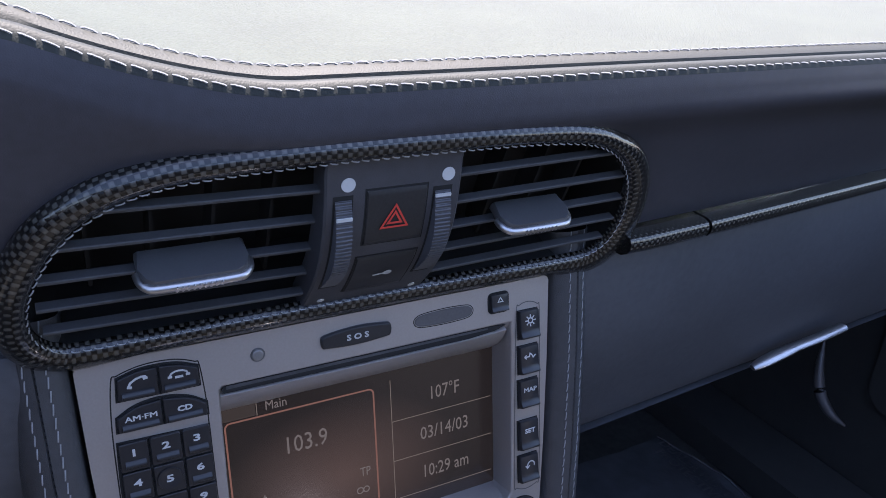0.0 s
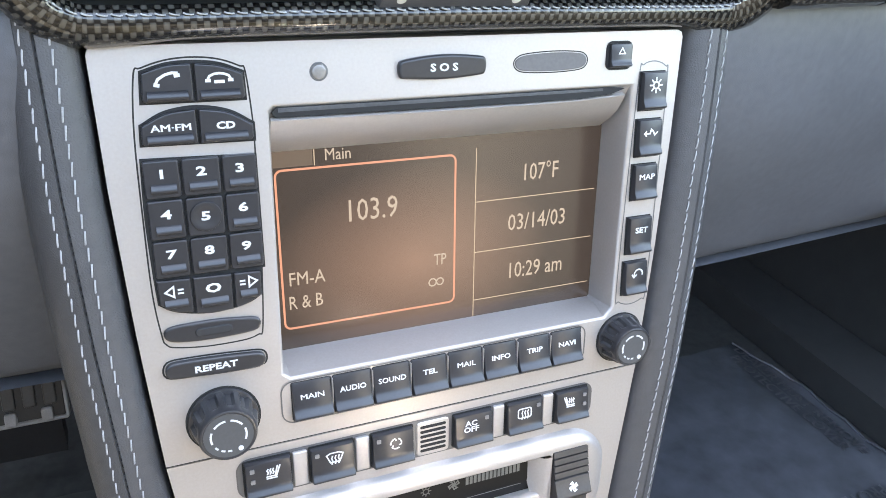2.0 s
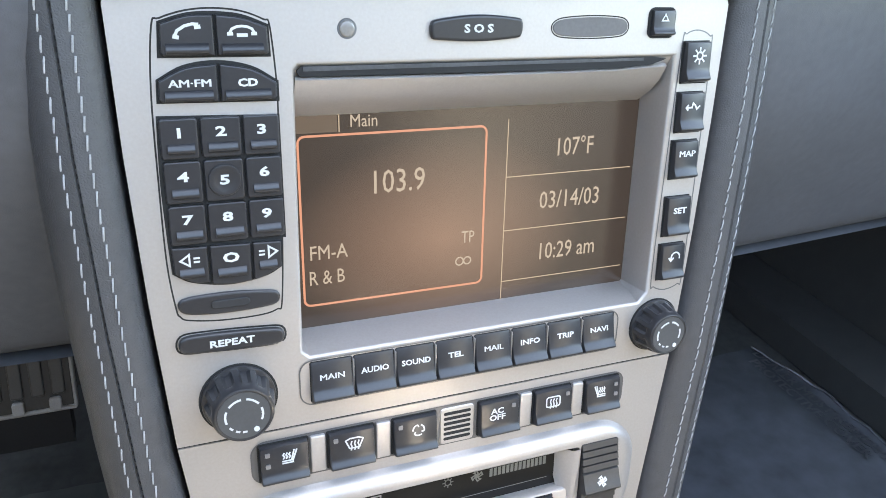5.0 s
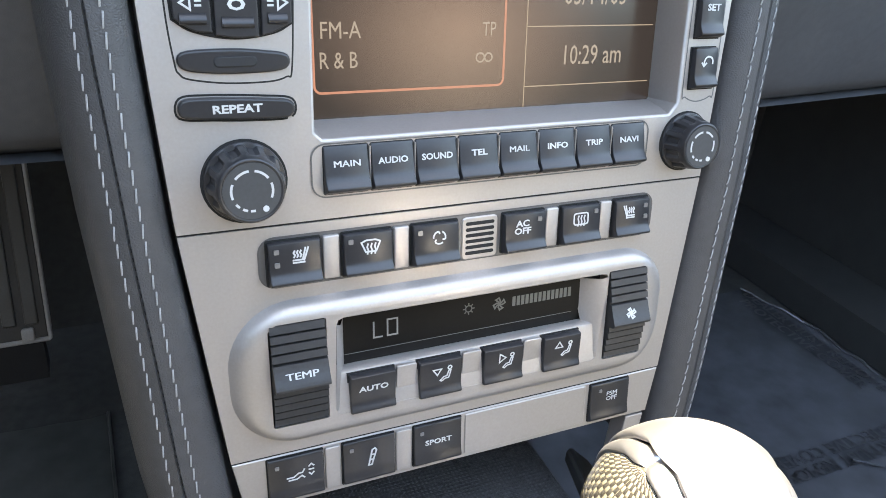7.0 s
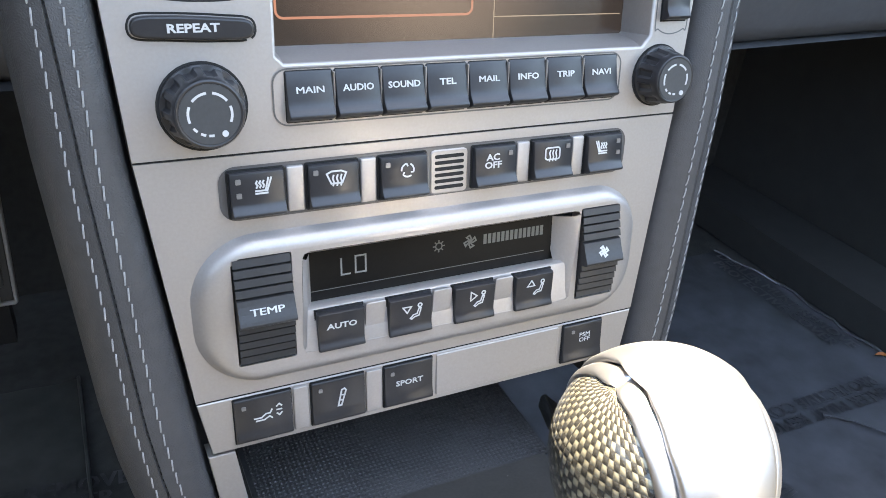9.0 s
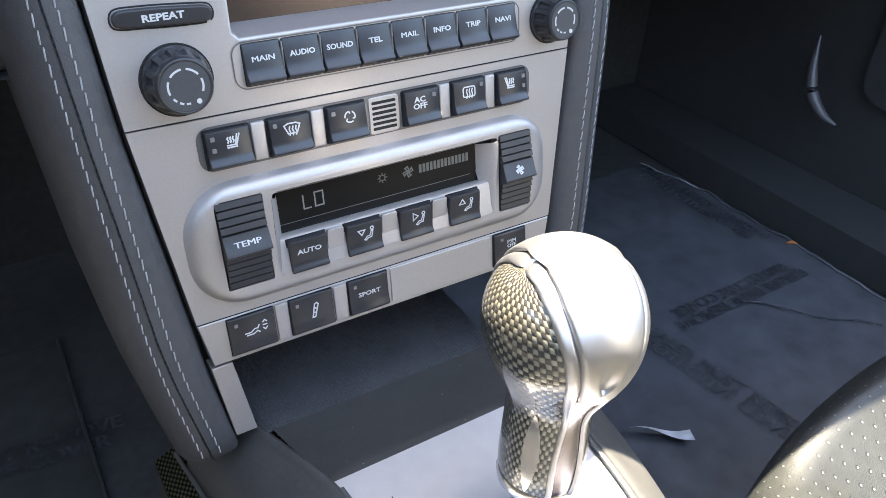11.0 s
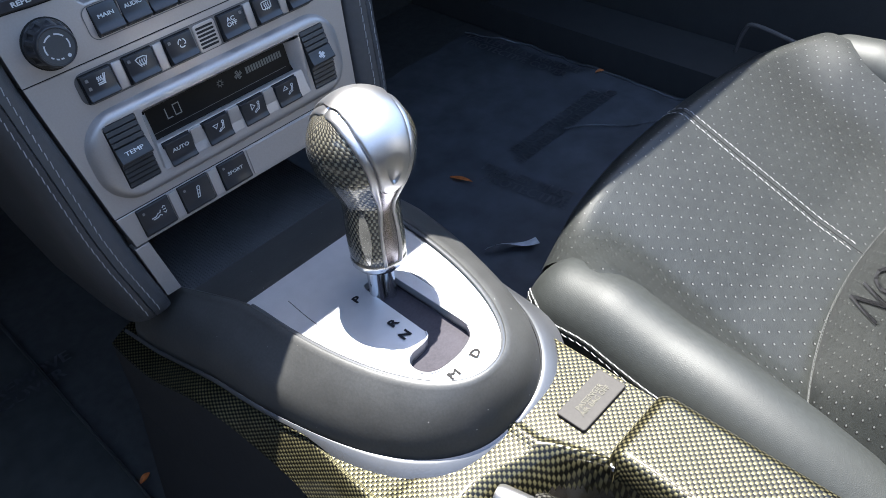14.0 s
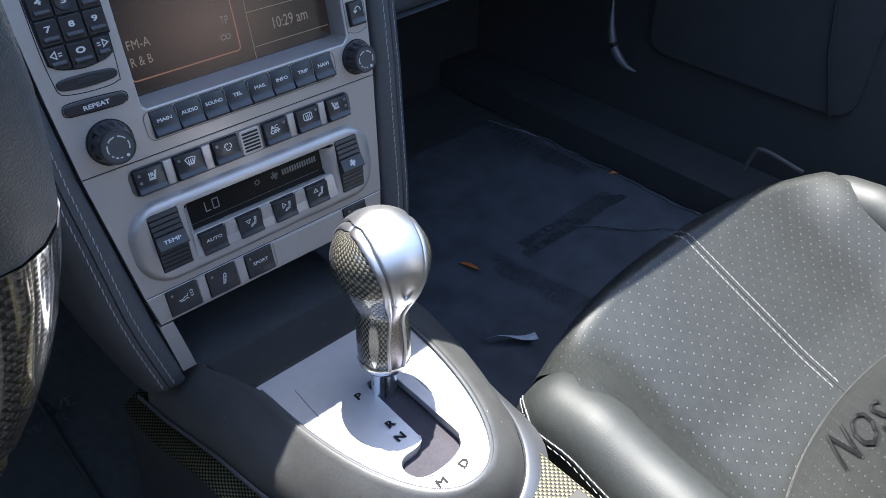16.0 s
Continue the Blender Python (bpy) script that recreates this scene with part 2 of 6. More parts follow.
def curvy(pts, n=5, sharp=42):
    """A closed outline with its gentle corners drawn as curves and its sharp ones kept."""
    m = len(pts)
    turn = []
    for k in range(m):
        a, b, c = Vector(pts[k - 1]), Vector(pts[k]), Vector(pts[(k + 1) % m])
        turn.append(math.degrees((b - a).angle(c - b, 0.0)))
    corners = [k for k in range(m) if turn[k] > sharp]
    if not corners:
        run = smooth_path([(*p, 0) for p in [*pts[-2:], *pts, *pts[:2]]], (m + 3) * n + 1)
        return [(p.x, p.y) for p in run[2 * n:(m + 2) * n]]
    out = []
    for i, k in enumerate(corners):
        end = corners[(i + 1) % len(corners)]
        ids = [k]
        while ids[-1] != end or len(ids) == 1:
            ids.append((ids[-1] + 1) % m)
        run = [(*pts[j], 0) for j in ids]
        out += [(p.x, p.y) for p in (smooth_path(run, n * (len(run) - 1) + 1) if len(run) > 2 else [Vector(q) for q in run])[:-1]]
    return out


def even(pts, step):
    """Points at even distances along a polyline."""
    pts = [Vector(p) for p in pts]
    out, left = [pts[0]], step
    for a, b in zip(pts, pts[1:]):
        length, s = (b - a).length, 0.0
        while length - s >= left:
            s += left
            out.append(a + (b - a) * s / length)
            left = step
        left -= length - s
    return out


def stitches(path, length, gap, radius, lift, slant=0.0):
    """Short threads along a path; lift: the way out of the skin."""
    bm = bmesh.new()
    pts = even(path, length + gap)
    lift = Vector(lift)
    for a, b in zip(pts, pts[1:]):
        d = (b - a).normalized()
        side = d.cross(lift).normalized() * slant
        p0, p1 = a - side, a + d * length + side
        mid = (p0 + p1) / 2 + lift * radius * 0.9
        tube([p0 - lift * radius * 0.4, p0.lerp(mid, 0.5) + lift * radius * 0.5, mid, p1.lerp(mid, 0.5) + lift * radius * 0.5, p1 - lift * radius * 0.4], radius, 5, bm)
    return bm


FONTS = {}


def letters(text, size, wide=1.0, bold=0.0):
    """A flat mesh of words in the x-z plane, centred, facing -y."""
    key = (text, size, wide, bold)
    if key not in FONTS:
        cu = bpy.data.curves.new("lettering", "FONT")
        cu.body, cu.size, cu.align_x, cu.align_y, cu.offset = text, size, "CENTER", "CENTER", 0.0 if "M" in text else bold
        cu.resolution_u, cu.space_line = 2, 0.85
        cu.extrude = 0.00005
        ob = bpy.data.objects.new("lettering", cu)
        scene.collection.objects.link(ob)
        dg = bpy.context.evaluated_depsgraph_get()
        me = bpy.data.meshes.new_from_object(ob.evaluated_get(dg))
        bpy.data.objects.remove(ob)
        bpy.data.curves.remove(cu)
        me.name = "lettering"
        me.transform(pose(0, 0, 0, 90) @ Matrix.Diagonal((wide, 1, 1, 1)))
        if bold and "M" in text:
            # a second stroke beside the first thickens the letter
            bm = bmesh.new()
            for dx, dy in ((-bold, 0.0), (bold, 0.00002)):
                me.transform(Matrix.Translation((dx, dy, 0)))
                bm.from_mesh(me)
                me.transform(Matrix.Translation((-dx, -dy, 0)))
            bm.to_mesh(me)
            bm.free()
        FONTS[key] = me
    return FONTS[key]


def write(text, size, material, parent, at, wide=1.0, bold=0.0, name="lettering"):
    me = letters(text, size, wide, bold).copy()
    me.materials.clear()
    me.materials.append(material)
    ob = new(name, me)
    ob.parent = parent
    ob.matrix_basis = at
    return ob


def strokes(lines, width, depth=0.05):
    """Flat lines in the x-z plane, in millimetres, as one mesh."""
    bm = bmesh.new()
    for line in lines:
        pts = [Vector((x, z)) for x, z in line]
        shut = (pts[0] - pts[-1]).length < 1e-6
        if shut:
            pts = pts[:-1]
        n = len(pts)
        a, b = [], []
        for k, p in enumerate(pts):
            prev = pts[k - 1] if (k or shut) else p
            nxt = pts[(k + 1) % n] if (k < n - 1 or shut) else p
            d1, d2 = (p - prev), (nxt - p)
            d1 = d1.normalized() if d1.length > 1e-9 else d2.normalized()
            d2 = d2.normalized() if d2.length > 1e-9 else d1
            t = (d1 + d2)
            t = t.normalized() if t.length > 1e-6 else d1
            nn = Vector((-t.y, t.x)) * width / 2 / max(0.5, t.dot(d1))
            a.append(p + nn)
            b.append(p - nn)
        ends = [((q.x * MM, 0, q.y * MM)) for q in a], [((q.x * MM, 0, q.y * MM)) for q in b]
        back = [((q.x * MM, depth * MM, q.y * MM)) for q in a], [((q.x * MM, depth * MM, q.y * MM)) for q in b]
        loft([back[0], ends[0], ends[1], back[1]], close_u=shut, bm=bm)
    return bm


def arc(cx, cz, r, a0, a1, n=12, squash=1.0):
    return [(cx + r * math.cos(radians(a0 + (a1 - a0) * k / n)), cz + squash * r * math.sin(radians(a0 + (a1 - a0) * k / n))) for k in range(n + 1)]

# ---- centre stack ----
KNOB_FACE = plain("knob_face_plastic", (0.046, 0.048, 0.050), 0.4, amount=0.1)
# Stack frame: x to the right, y into the panel, z up along it. Millimetres inside.
STACK = pose(0, 0, 0.5, -9.76)


def stack_edge(v):
    """Half the width of the silver fascia at height v."""
    return float(np.interp(v, [-95, -72, 11, 60, 110, 152], [84.5, 88.5, 98.0, 101.2, 103.2, 103.8]))


def fascia_outline(v0, v1, r_top=0.0, n=10):
    vs = [v0 + (v1 - v0) * k / n for k in range(n + 1)]
    right = [(stack_edge(v), v) for v in vs]
    left = [(-stack_edge(v), v) for v in reversed(vs)]
    if r_top:
        e = stack_edge(v1)
        right = right[:-1] + [(e, v1 - r_top), (e - 0.3 * r_top, v1 - 0.3 * r_top), (e - r_top, v1)]
        left = [(-e + r_top, v1), (-e + 0.3 * r_top, v1 - 0.3 * r_top), (-e, v1 - r_top)] + left[1:]
    return right + left


def rocker(parent, u0, u1, v0, v1, proud=3.0, name="button", lean=0.0, base=0.0):
    """A push button: label face above, a rounded lip along its foot."""
    h, cu, cv = v1 - v0, (u0 + u1) / 2, (v0 + v1) / 2
    prof = [(1.0, h / 2), (-0.55 * proud, h / 2), (-0.66 * proud, 0.485 * h), (-0.70 * proud, 0.45 * h), (-0.78 * proud, 0.2 * h), (-0.86 * proud, -0.08 * h), (-0.885 * proud, -0.16 * h),
            (-0.93 * proud, -0.21 * h), (-1.02 * proud, -0.265 * h), (-1.16 * proud, -0.32 * h), (-1.28 * proud, -0.365 * h), (-1.32 * proud, -0.395 * h), (-1.28 * proud, -0.425 * h), (-1.12 * proud, -0.45 * h), (-0.55 * proud, -0.495 * h), (-0.3 * proud, -h / 2), (1.0, -h / 2)]
    w = (u1 - u0) / 2
    rings = []
    for x, d in ((-w, 0.45), (-w + 0.12, 0.15), (-w + 0.45, 0.0), (w - 0.45, 0.0), (w - 0.12, 0.15), (w, 0.45)):
        rings.append([(x * MM, (y + (d if y < 0 else 0)) * MM, z * MM) for y, z in prof])
    bm = loft(rings, close_u=True, cap=True)
    return part(name, bm, BUTTON, parent, smooth=True, at=pose(cu * MM, base * MM, cv * MM, lean))


def face_at(proud, h, dz=0.0):
    """Where a mark lies on the label face of a rocker."""
    return pose(0, (-0.84 * proud - 0.12) * MM, (0.17 * h + dz) * MM, -2.5)


def mark(parent, lines, width, at, material=None, name="symbol"):
    return part(name, strokes(lines, width), material or WHITE, parent, at=at)


def led(parent, x, z, y, s=1.6):
    return part("indicator", slab(rrect(s, s, 0.2, 1), -0.15, 0.3), LED, parent, at=Matrix.Translation((x * MM, y * MM, z * MM)))


def seat_icon(m):
    a = [[(-2.6 * m, -2.0), (1.4 * m, -2.0)], [(-2.6 * m, -1.2), (0.6 * m, -1.2), (1.7 * m, 2.8)], [(1.0 * m, -1.6), (2.6 * m, 2.8)]]
    return a + [[(x * m, -0.4), ((x + 0.5) * m, 0.4), (x * m, 1.2), ((x + 0.5) * m, 2.0)] for x in (-2.2, -1.2, -0.2)]


def shield_icon():
    return [[(-3.2, 1.6), (-1.6, 2.3), (1.6, 2.3), (3.2, 1.6), (1.8, -1.6), (-1.8, -1.6), (-3.2, 1.6)]] + [[(x, -2.5), (x + 0.4, -1.2), (x, 0.0), (x + 0.4, 1.2)] for x in (-1.3, 0.0, 1.3)]


def rear_icon():
    return [rrect(6, 4.2, 0.8, 2) + [rrect(6, 4.2, 0.8, 2)[0]]] + [[(x, -2.8), (x + 0.4, -1.2), (x, 0.2), (x + 0.4, 1.3)] for x in (-1.3, 0.0, 1.3)]


def cycle_icon():
    return [arc(0, 0, 2.2, a, a + 85, 6) for a in (100, 220, 340)] + [[(2.2 * math.cos(radians(a)), 2.2 * math.sin(radians(a))), (1.3 * math.cos(radians(a - 14)), 1.3 * math.sin(radians(a - 14)))] for a in (100, 220, 340)]


def flow_icon(way):
    man = [[(3.3, 0.9), (2.5, -1.6), (0.9, -1.9), (-0.5, -3.4), (0.2, -3.9), (1.5, -2.9), (3.4, -2.6), (4.2, 0.8), (3.3, 0.9)], arc(3.7, 2.3, 0.85, 0, 360, 10)]
    arrow = {"down": [(-4.0, 2.2), (-0.2, 2.2), (-2.0, -0.6), (-4.0, 2.2)], "front": [(-2.4, 3.4), (-2.4, -0.8), (0.6, 1.3), (-2.4, 3.4)], "up": [(-4.0, 0.6), (-0.2, 0.6), (-2.1, 3.4), (-4.0, 0.6)]}[way]
    return man + [arrow]


def fan_icon(s=1.0):
    return [[(0, 0), *[(s * r * math.cos(radians(a + b)), s * r * math.sin(radians(a + b))) for r, b in ((1.2, -20), (2.4, 5), (2.3, 40), (1.2, 30))], (0, 0)] for a in (0, 90, 180, 270)]


def sun_icon(r0, r1):
    return [arc(0, 0, r0, 0, 360, 10)] + [[(1.25 * r0 * math.cos(radians(a)), 1.25 * r0 * math.sin(radians(a))), (r1 * math.cos(radians(a)), r1 * math.sin(radians(a)))] for a in range(0, 360, 45)]


def dial(parent, u, v, r, height):
    """A ribbed rotary knob with a ring of marks."""
    knob = part("rotary_knob", bmesh.new(), BUTTON, parent, "dark ribbed rotary knob with a ring of white marks", at=Matrix.Translation((u * MM, 0, v * MM)))
    bm = bmesh.new()
    seg, rings = 72, []
    for y, rr, rib in ((1, r, 0), (-1, r, 0), (-1.2, r * 0.99, 0), (-1.4, r * 0.95, 0.10), (-0.66 * height, r * 0.87, 0.10), (-0.74 * height, r * 0.84, 0.02), (-0.93 * height, r * 0.81, 0.0), (-0.985 * height, r * 0.78, 0.0), (-height, r * 0.74, 0.0), (-height * 0.985, r * 0.70, 0.0), (-height * 0.975, r * 0.3, 0.0)):
        rings.append([((rr * (1 - (rib if (s // 3) % 2 else 0))) * math.cos(2 * math.pi * s / seg) * MM, y * MM, (rr * (1 - (rib if (s // 3) % 2 else 0))) * math.sin(2 * math.pi * s / seg) * MM) for s in range(seg)])
    loft(rings, close_u=True, cap=True, bm=bm)
    old = knob.data
    knob.data = bpy.data.meshes.new("rotary_knob")
    bpy.data.meshes.remove(old)
    bmesh.ops.recalc_face_normals(bm, faces=bm.faces[:])
    for f in bm.faces:
        f.smooth = True
    bm.to_mesh(knob.data)
    bm.free()
    knob.data.set_sharp_from_angle(angle=radians(35))
    knob.data.materials.append(BUTTON)
    mk = [arc(0, 0, r * 0.49, a + 6, a + 50, 6) for a in (-30, 30, 90, 150)] + [arc(0, 0, r * 0.49, a, a + 14, 2) for a in (216, 240, 262)]
    for line in mk:
        part("dial_mark", strokes([line], 0.7), WHITE, knob, at=pose(0, (-height * 0.982 - 0.32) * MM, 0))
    part("knob_face", slab(arc(0, 0, r * 0.69, 0, 352, 44), -0.25, 0.6), KNOB_FACE, knob, "grey knob face", at=pose(0, -height * 0.975 * MM, 0))
    part("index_dot", slab(arc(0, 0, 0.9, 0, 330, 11), -0.2, 0.3), WHITE, knob, at=pose(r * 0.30 * MM, (-height * 0.982 - 0.30) * MM, -r * 0.46 * MM))
    return knob


# -- radio and navigation unit --
radio = thing("radio_unit", STACK, "silver radio and navigation unit with a lit colour screen", "car radio")
RECESS = [(83.6, 132.8), (-53.0, 132.8), (-54.8, 130.8), (-56.3, 38.0), (-53.5, 35.2), (79.5, 35.2), (83.4, 39.5)]
SCREEN = [(81.4, 114.2), (-52.0, 114.2), (-52.6, 113.8), (-53.4, 39.8), (-53.0, 39.2), (80.8, 39.2), (81.4, 39.8)]
part("fascia", holed(fascia_outline(10.7, 151.8, 2.5), [RECESS], 0.0, 12.0), SILVER, radio)
rings = [[(x * MM, y * MM, z * MM) for x, z in inset(RECESS, d)] for d, y in ((0, 0.0), (0.35, 0.1), (0.8, 0.5), (1.0, 1.2))]
for share, depth in ((0.45, 6.0), (0.85, 13.4), (1.0, 16.6)):
    rings.append([(x * MM, depth * MM, z * MM) for x, z in [tuple(Vector(a).lerp(Vector(b), share)) for a, b in zip(inset(RECESS, 1.0), SCREEN)]])
part("screen_surround", loft(rings, close_u=True), SILVER, radio, smooth=True)


def screen_material():
    m, nt, p = base_mat("lit_screen", (0.012, 0.010, 0.009), 0.22)
    tc, sep = nt.nodes.new("ShaderNodeTexCoord"), nt.nodes.new("ShaderNodeSeparateXYZ")
    nt.links.new(tc.outputs["Object"], sep.inputs[0])
    dx = mathn(nt, "DIVIDE", mathn(nt, "SUBTRACT", sep.outputs[0], 0.001), 0.059)
    dz = mathn(nt, "DIVIDE", mathn(nt, "SUBTRACT", sep.outputs[2], 0.067), 0.0395)
    rr = mathn(nt, "SQRT", mathn(nt, "ADD", mathn(nt, "POWER", dx, 2.0), mathn(nt, "POWER", dz, 2.0)))
    ramp = nt.nodes.new("ShaderNodeValToRGB")
    ramp.color_ramp.elements[0].color = (0.20, 0.130, 0.108, 1)
    ramp.color_ramp.elements[1].color = (0.030, 0.022, 0.019, 1)
    nt.links.new(rr, ramp.inputs[0])
    nt.links.new(ramp.outputs[0], p.inputs["Emission Color"])
    p.inputs["Emission Strength"].default_value = 0.080
    return m


LIT = screen_material()
AMBER = glow("lit_amber", (1.0, 0.46, 0.34), 0.040)
LIT_TEXT = glow("lit_text", (1.0, 0.88, 0.82), 0.028)
LIT_DIM = glow("lit_line", (1.0, 0.84, 0.70), 0.030)
display = part("display", slab([(82.4, 38.2), (82.4, 115.2), (-54.0, 115.2), (-54.0, 38.2)], 16.0, 18.0), LIT, radio, "lit brown navigation screen showing a radio menu")
YS = 15.93


def on_screen(u, v):
    return Matrix.Translation(((1.0377 * u + 3.73) * MM, YS * MM, (1.0377 * v - 6.41) * MM)) @ Matrix.Diagonal((1.0377, 1, 1.0377, 1))


part("tab_bar", slab([(-39.6, 110.6), (-39.6, 116.4), (-53.4, 116.4), (-53.4, 110.6)], 0.02, 0.06), glow("lit_bar", (0.06, 0.045, 0.036), 0.12), display, at=on_screen(0, 0))
frame_pts = rrect(65.4, 57.8, 2.2, 4, -19.8, 80.7)
part("menu_frame", strokes([frame_pts + [frame_pts[0]]], 0.75), AMBER, display, at=on_screen(0, 0))
for line in ([(21.2, 111.5), (21.2, 43.2)], [(21.2, 90.8), (73.6, 90.8)], [(21.2, 70.7), (73.6, 70.7)], [(21.2, 50.8), (73.6, 50.8)], [(-39.0, 110.4), (-39.0, 116.4)]):
    part("grid_line", strokes([line], 0.35), LIT_DIM, display, at=on_screen(0, 0))
for text, size, u, v, wide, bold in (("Main", 5.8, -30.8, 113.6, 0.86, 0), ("103.9", 11.4, -19.4, 92.6, 0.80, 0), ("FM-A", 7.2, -43.8, 70.2, 0.82, 0), ("R & B", 7.2, -44.6, 61.3, 0.74, 0), ("TP", 6.4, 7.0, 69.9, 0.72, 0),
                                     ("107\u00b0F", 9.4, 48.4, 100.1, 0.74, 0), ("03/14/03", 9.4, 48.2, 80.6, 0.78, 0), ("10:29 am", 9.4, 48.2, 60.6, 0.74, 0)):
    write(text, size * MM, LIT_TEXT, display, on_screen(u, v), wide, bold)
part("symbol", strokes([arc(-1.5, 0, 1.5, 0, 360, 10), arc(1.5, 0, 1.4, 0, 360, 10)], 0.5), LIT_TEXT, display, at=on_screen(5.5, 61.1))

part("disc_slot", slab([(80.0, 130.8), (74.0, 131.6), (-51.5, 131.6), (-53.0, 130.0), (-52.0, 128.4), (60.0, 127.9), (74.0, 129.0)], 0.9, 6.0), GAP, radio, "dark disc slot with a felt lining")
part("slot_felt", slab([(70.0, 131.4), (-51.0, 131.4), (-51.0, 130.0), (70.0, 130.4)], 0.6, 2.0), RUBBER, radio)
lip = [[(x * MM, y * MM, z * MM) for y, z in ((5.0, 128.0 + b), (1.6, 127.7 + b), (0.9, 127.0 + b), (1.7, 125.8 + b), (4.5, 122.0 + 0.5 * b), (9.0, 118.4), (16.2, 113.9))] for x, b in ((-53.5, 0.4), (-30, 0.2), (0, 0), (40, 0.0), (60, 0.3), (80.5, 1.2))]
part("slot_lip", loft(lip), SILVER, radio, smooth=True)

# keypad in its engraved outline
pad = [(-59.2, 119.0), (-59.2, 128.0), (-60.3, 143.2), (-62.0, 145.0), (-68.0, 147.2), (-75.5, 148.0), (-83.0, 147.4), (-89.8, 145.4), (-92.0, 143.5), (-93.9, 126.0), (-94.6, 100.0), (-94.8, 75.0), (-93.6, 60.0), (-92.6, 57.0), (-90.0, 55.4), (-80.0, 54.0), (-68.0, 54.0), (-63.0, 55.2), (-61.4, 57.0), (-60.2, 75.0), (-59.4, 100.0)]
part("keypad_groove", strokes([curvy(pad, 5, 150) + [curvy(pad, 5, 150)[0]]], 0.5), GAP, radio, at=Matrix.Translation((0, -0.04 * MM, 0)))


def pad_key(pts, cu, cv, bar=None, proud=1.6):
    """A flat keypad key with a small ledge to press."""
    k = part("key", slab([(x - cu, z - cv) for x, z in (curvy(pts) if len(pts) < 12 else pts)], -proud, 0.6, 0.45, 3), BUTTON, radio, at=Matrix.Translation((cu * MM, 0, cv * MM)))
    if bar:
        x0, x1, z = bar
        prof = [(-proud + 0.2, 1.7), (-proud - 0.15, 1.45), (-proud - 0.55, 1.0), (-proud - 1.0, 0.35), (-proud - 1.2, -0.2), (-proud - 1.15, -0.7), (-proud - 0.8, -1.15), (-proud + 0.2, -1.45)]
        part("ledge", loft([[(x * MM, y * MM, (z - cv + dz) * MM) for y, dz in prof] for x in (x0 - cu, x1 - cu)], cap=True), BUTTON, k, smooth=True)
    return k


def dark_pad(pts):
    return part("key_gap", slab(curvy(pts), -0.2, 0.5), GAP, radio)


dark_pad([(-60.4, 134.6), (-60.6, 143.6), (-68, 146.4), (-75.6, 147.2), (-83.0, 146.8), (-90.6, 144.6), (-91.4, 134.8)])
k = pad_key([(-76.0, 135.4), (-76.0, 146.3), (-83.0, 146.0), (-90.0, 144.0), (-90.4, 136.2), (-89.6, 135.4)], -83.0, 140.8, (-89.0, -77.6, 137.2))
mark(k, [[(-3.3, 0.1), (-2.6, 1.4), (-0.6, 2.6), (1.4, 3.1), (3.1, 3.0)]], 0.8, pose(0, -1.75 * MM, 0))
mark(k, [[(-3.9, -0.1), (-2.3, -0.5)], [(1.9, 2.2), (3.6, 2.4)]], 1.05, pose(0, -1.76 * MM, 0))
k = pad_key([(-61.0, 136.2), (-61.3, 143.0), (-68.0, 145.4), (-75.2, 146.3), (-75.2, 135.4), (-61.8, 135.4)], -68.3, 140.6, (-74.0, -62.6, 137.0))
mark(k, [[(-3.4, 0.8), (-2.8, 1.9), (-1.4, 2.5), (0, 2.65), (1.4, 2.5), (2.8, 1.9), (3.4, 0.8)]], 0.7, pose(0, -1.75 * MM, 0))
mark(k, [[(-4.1, 0.6), (-2.5, 0.6)], [(2.5, 0.6), (4.1, 0.6)], [(-1.5, 0.2), (1.5, 0.2)]], 0.95, pose(0, -1.76 * MM, 0))
dark_pad([(-58.6, 121.8), (-58.6, 127.8), (-66.0, 132.2), (-75.5, 134.0), (-85.0, 132.8), (-92.4, 129.0), (-92.8, 122.4)])
k = pad_key([(-76.0, 122.6), (-76.0, 133.0), (-84.6, 132.0), (-91.8, 128.6), (-92.0, 123.6), (-91.2, 122.8)], -83.6, 127.4, (-90.4, -77.4, 124.4))
write("AM\u00b7FM", 3.0 * MM, WHITE, k, pose(0.2 * MM, -1.75 * MM, 0.4 * MM), 1.32, 0.00010)
k = pad_key([(-59.4, 123.4), (-59.4, 127.4), (-66.4, 131.4), (-75.2, 133.0), (-75.2, 122.6), (-60.2, 122.6)], -67.6, 127.2, (-74.0, -61.2, 124.2))
write("CD", 3.0 * MM, WHITE, k, pose(0, -1.75 * MM, 0.4 * MM), 1.3, 0.00012)
dark_pad([(-58.9, 79.4), (-58.9, 118.0), (-93.4, 119.0), (-94.2, 100.0), (-94.0, 80.6)])
cols = ((-93.0, -82.6), (-81.8, -70.6), (-69.8, -59.4))
rowsv = ((106.6, 118.2), (93.4, 105.8), (80.6, 92.6))
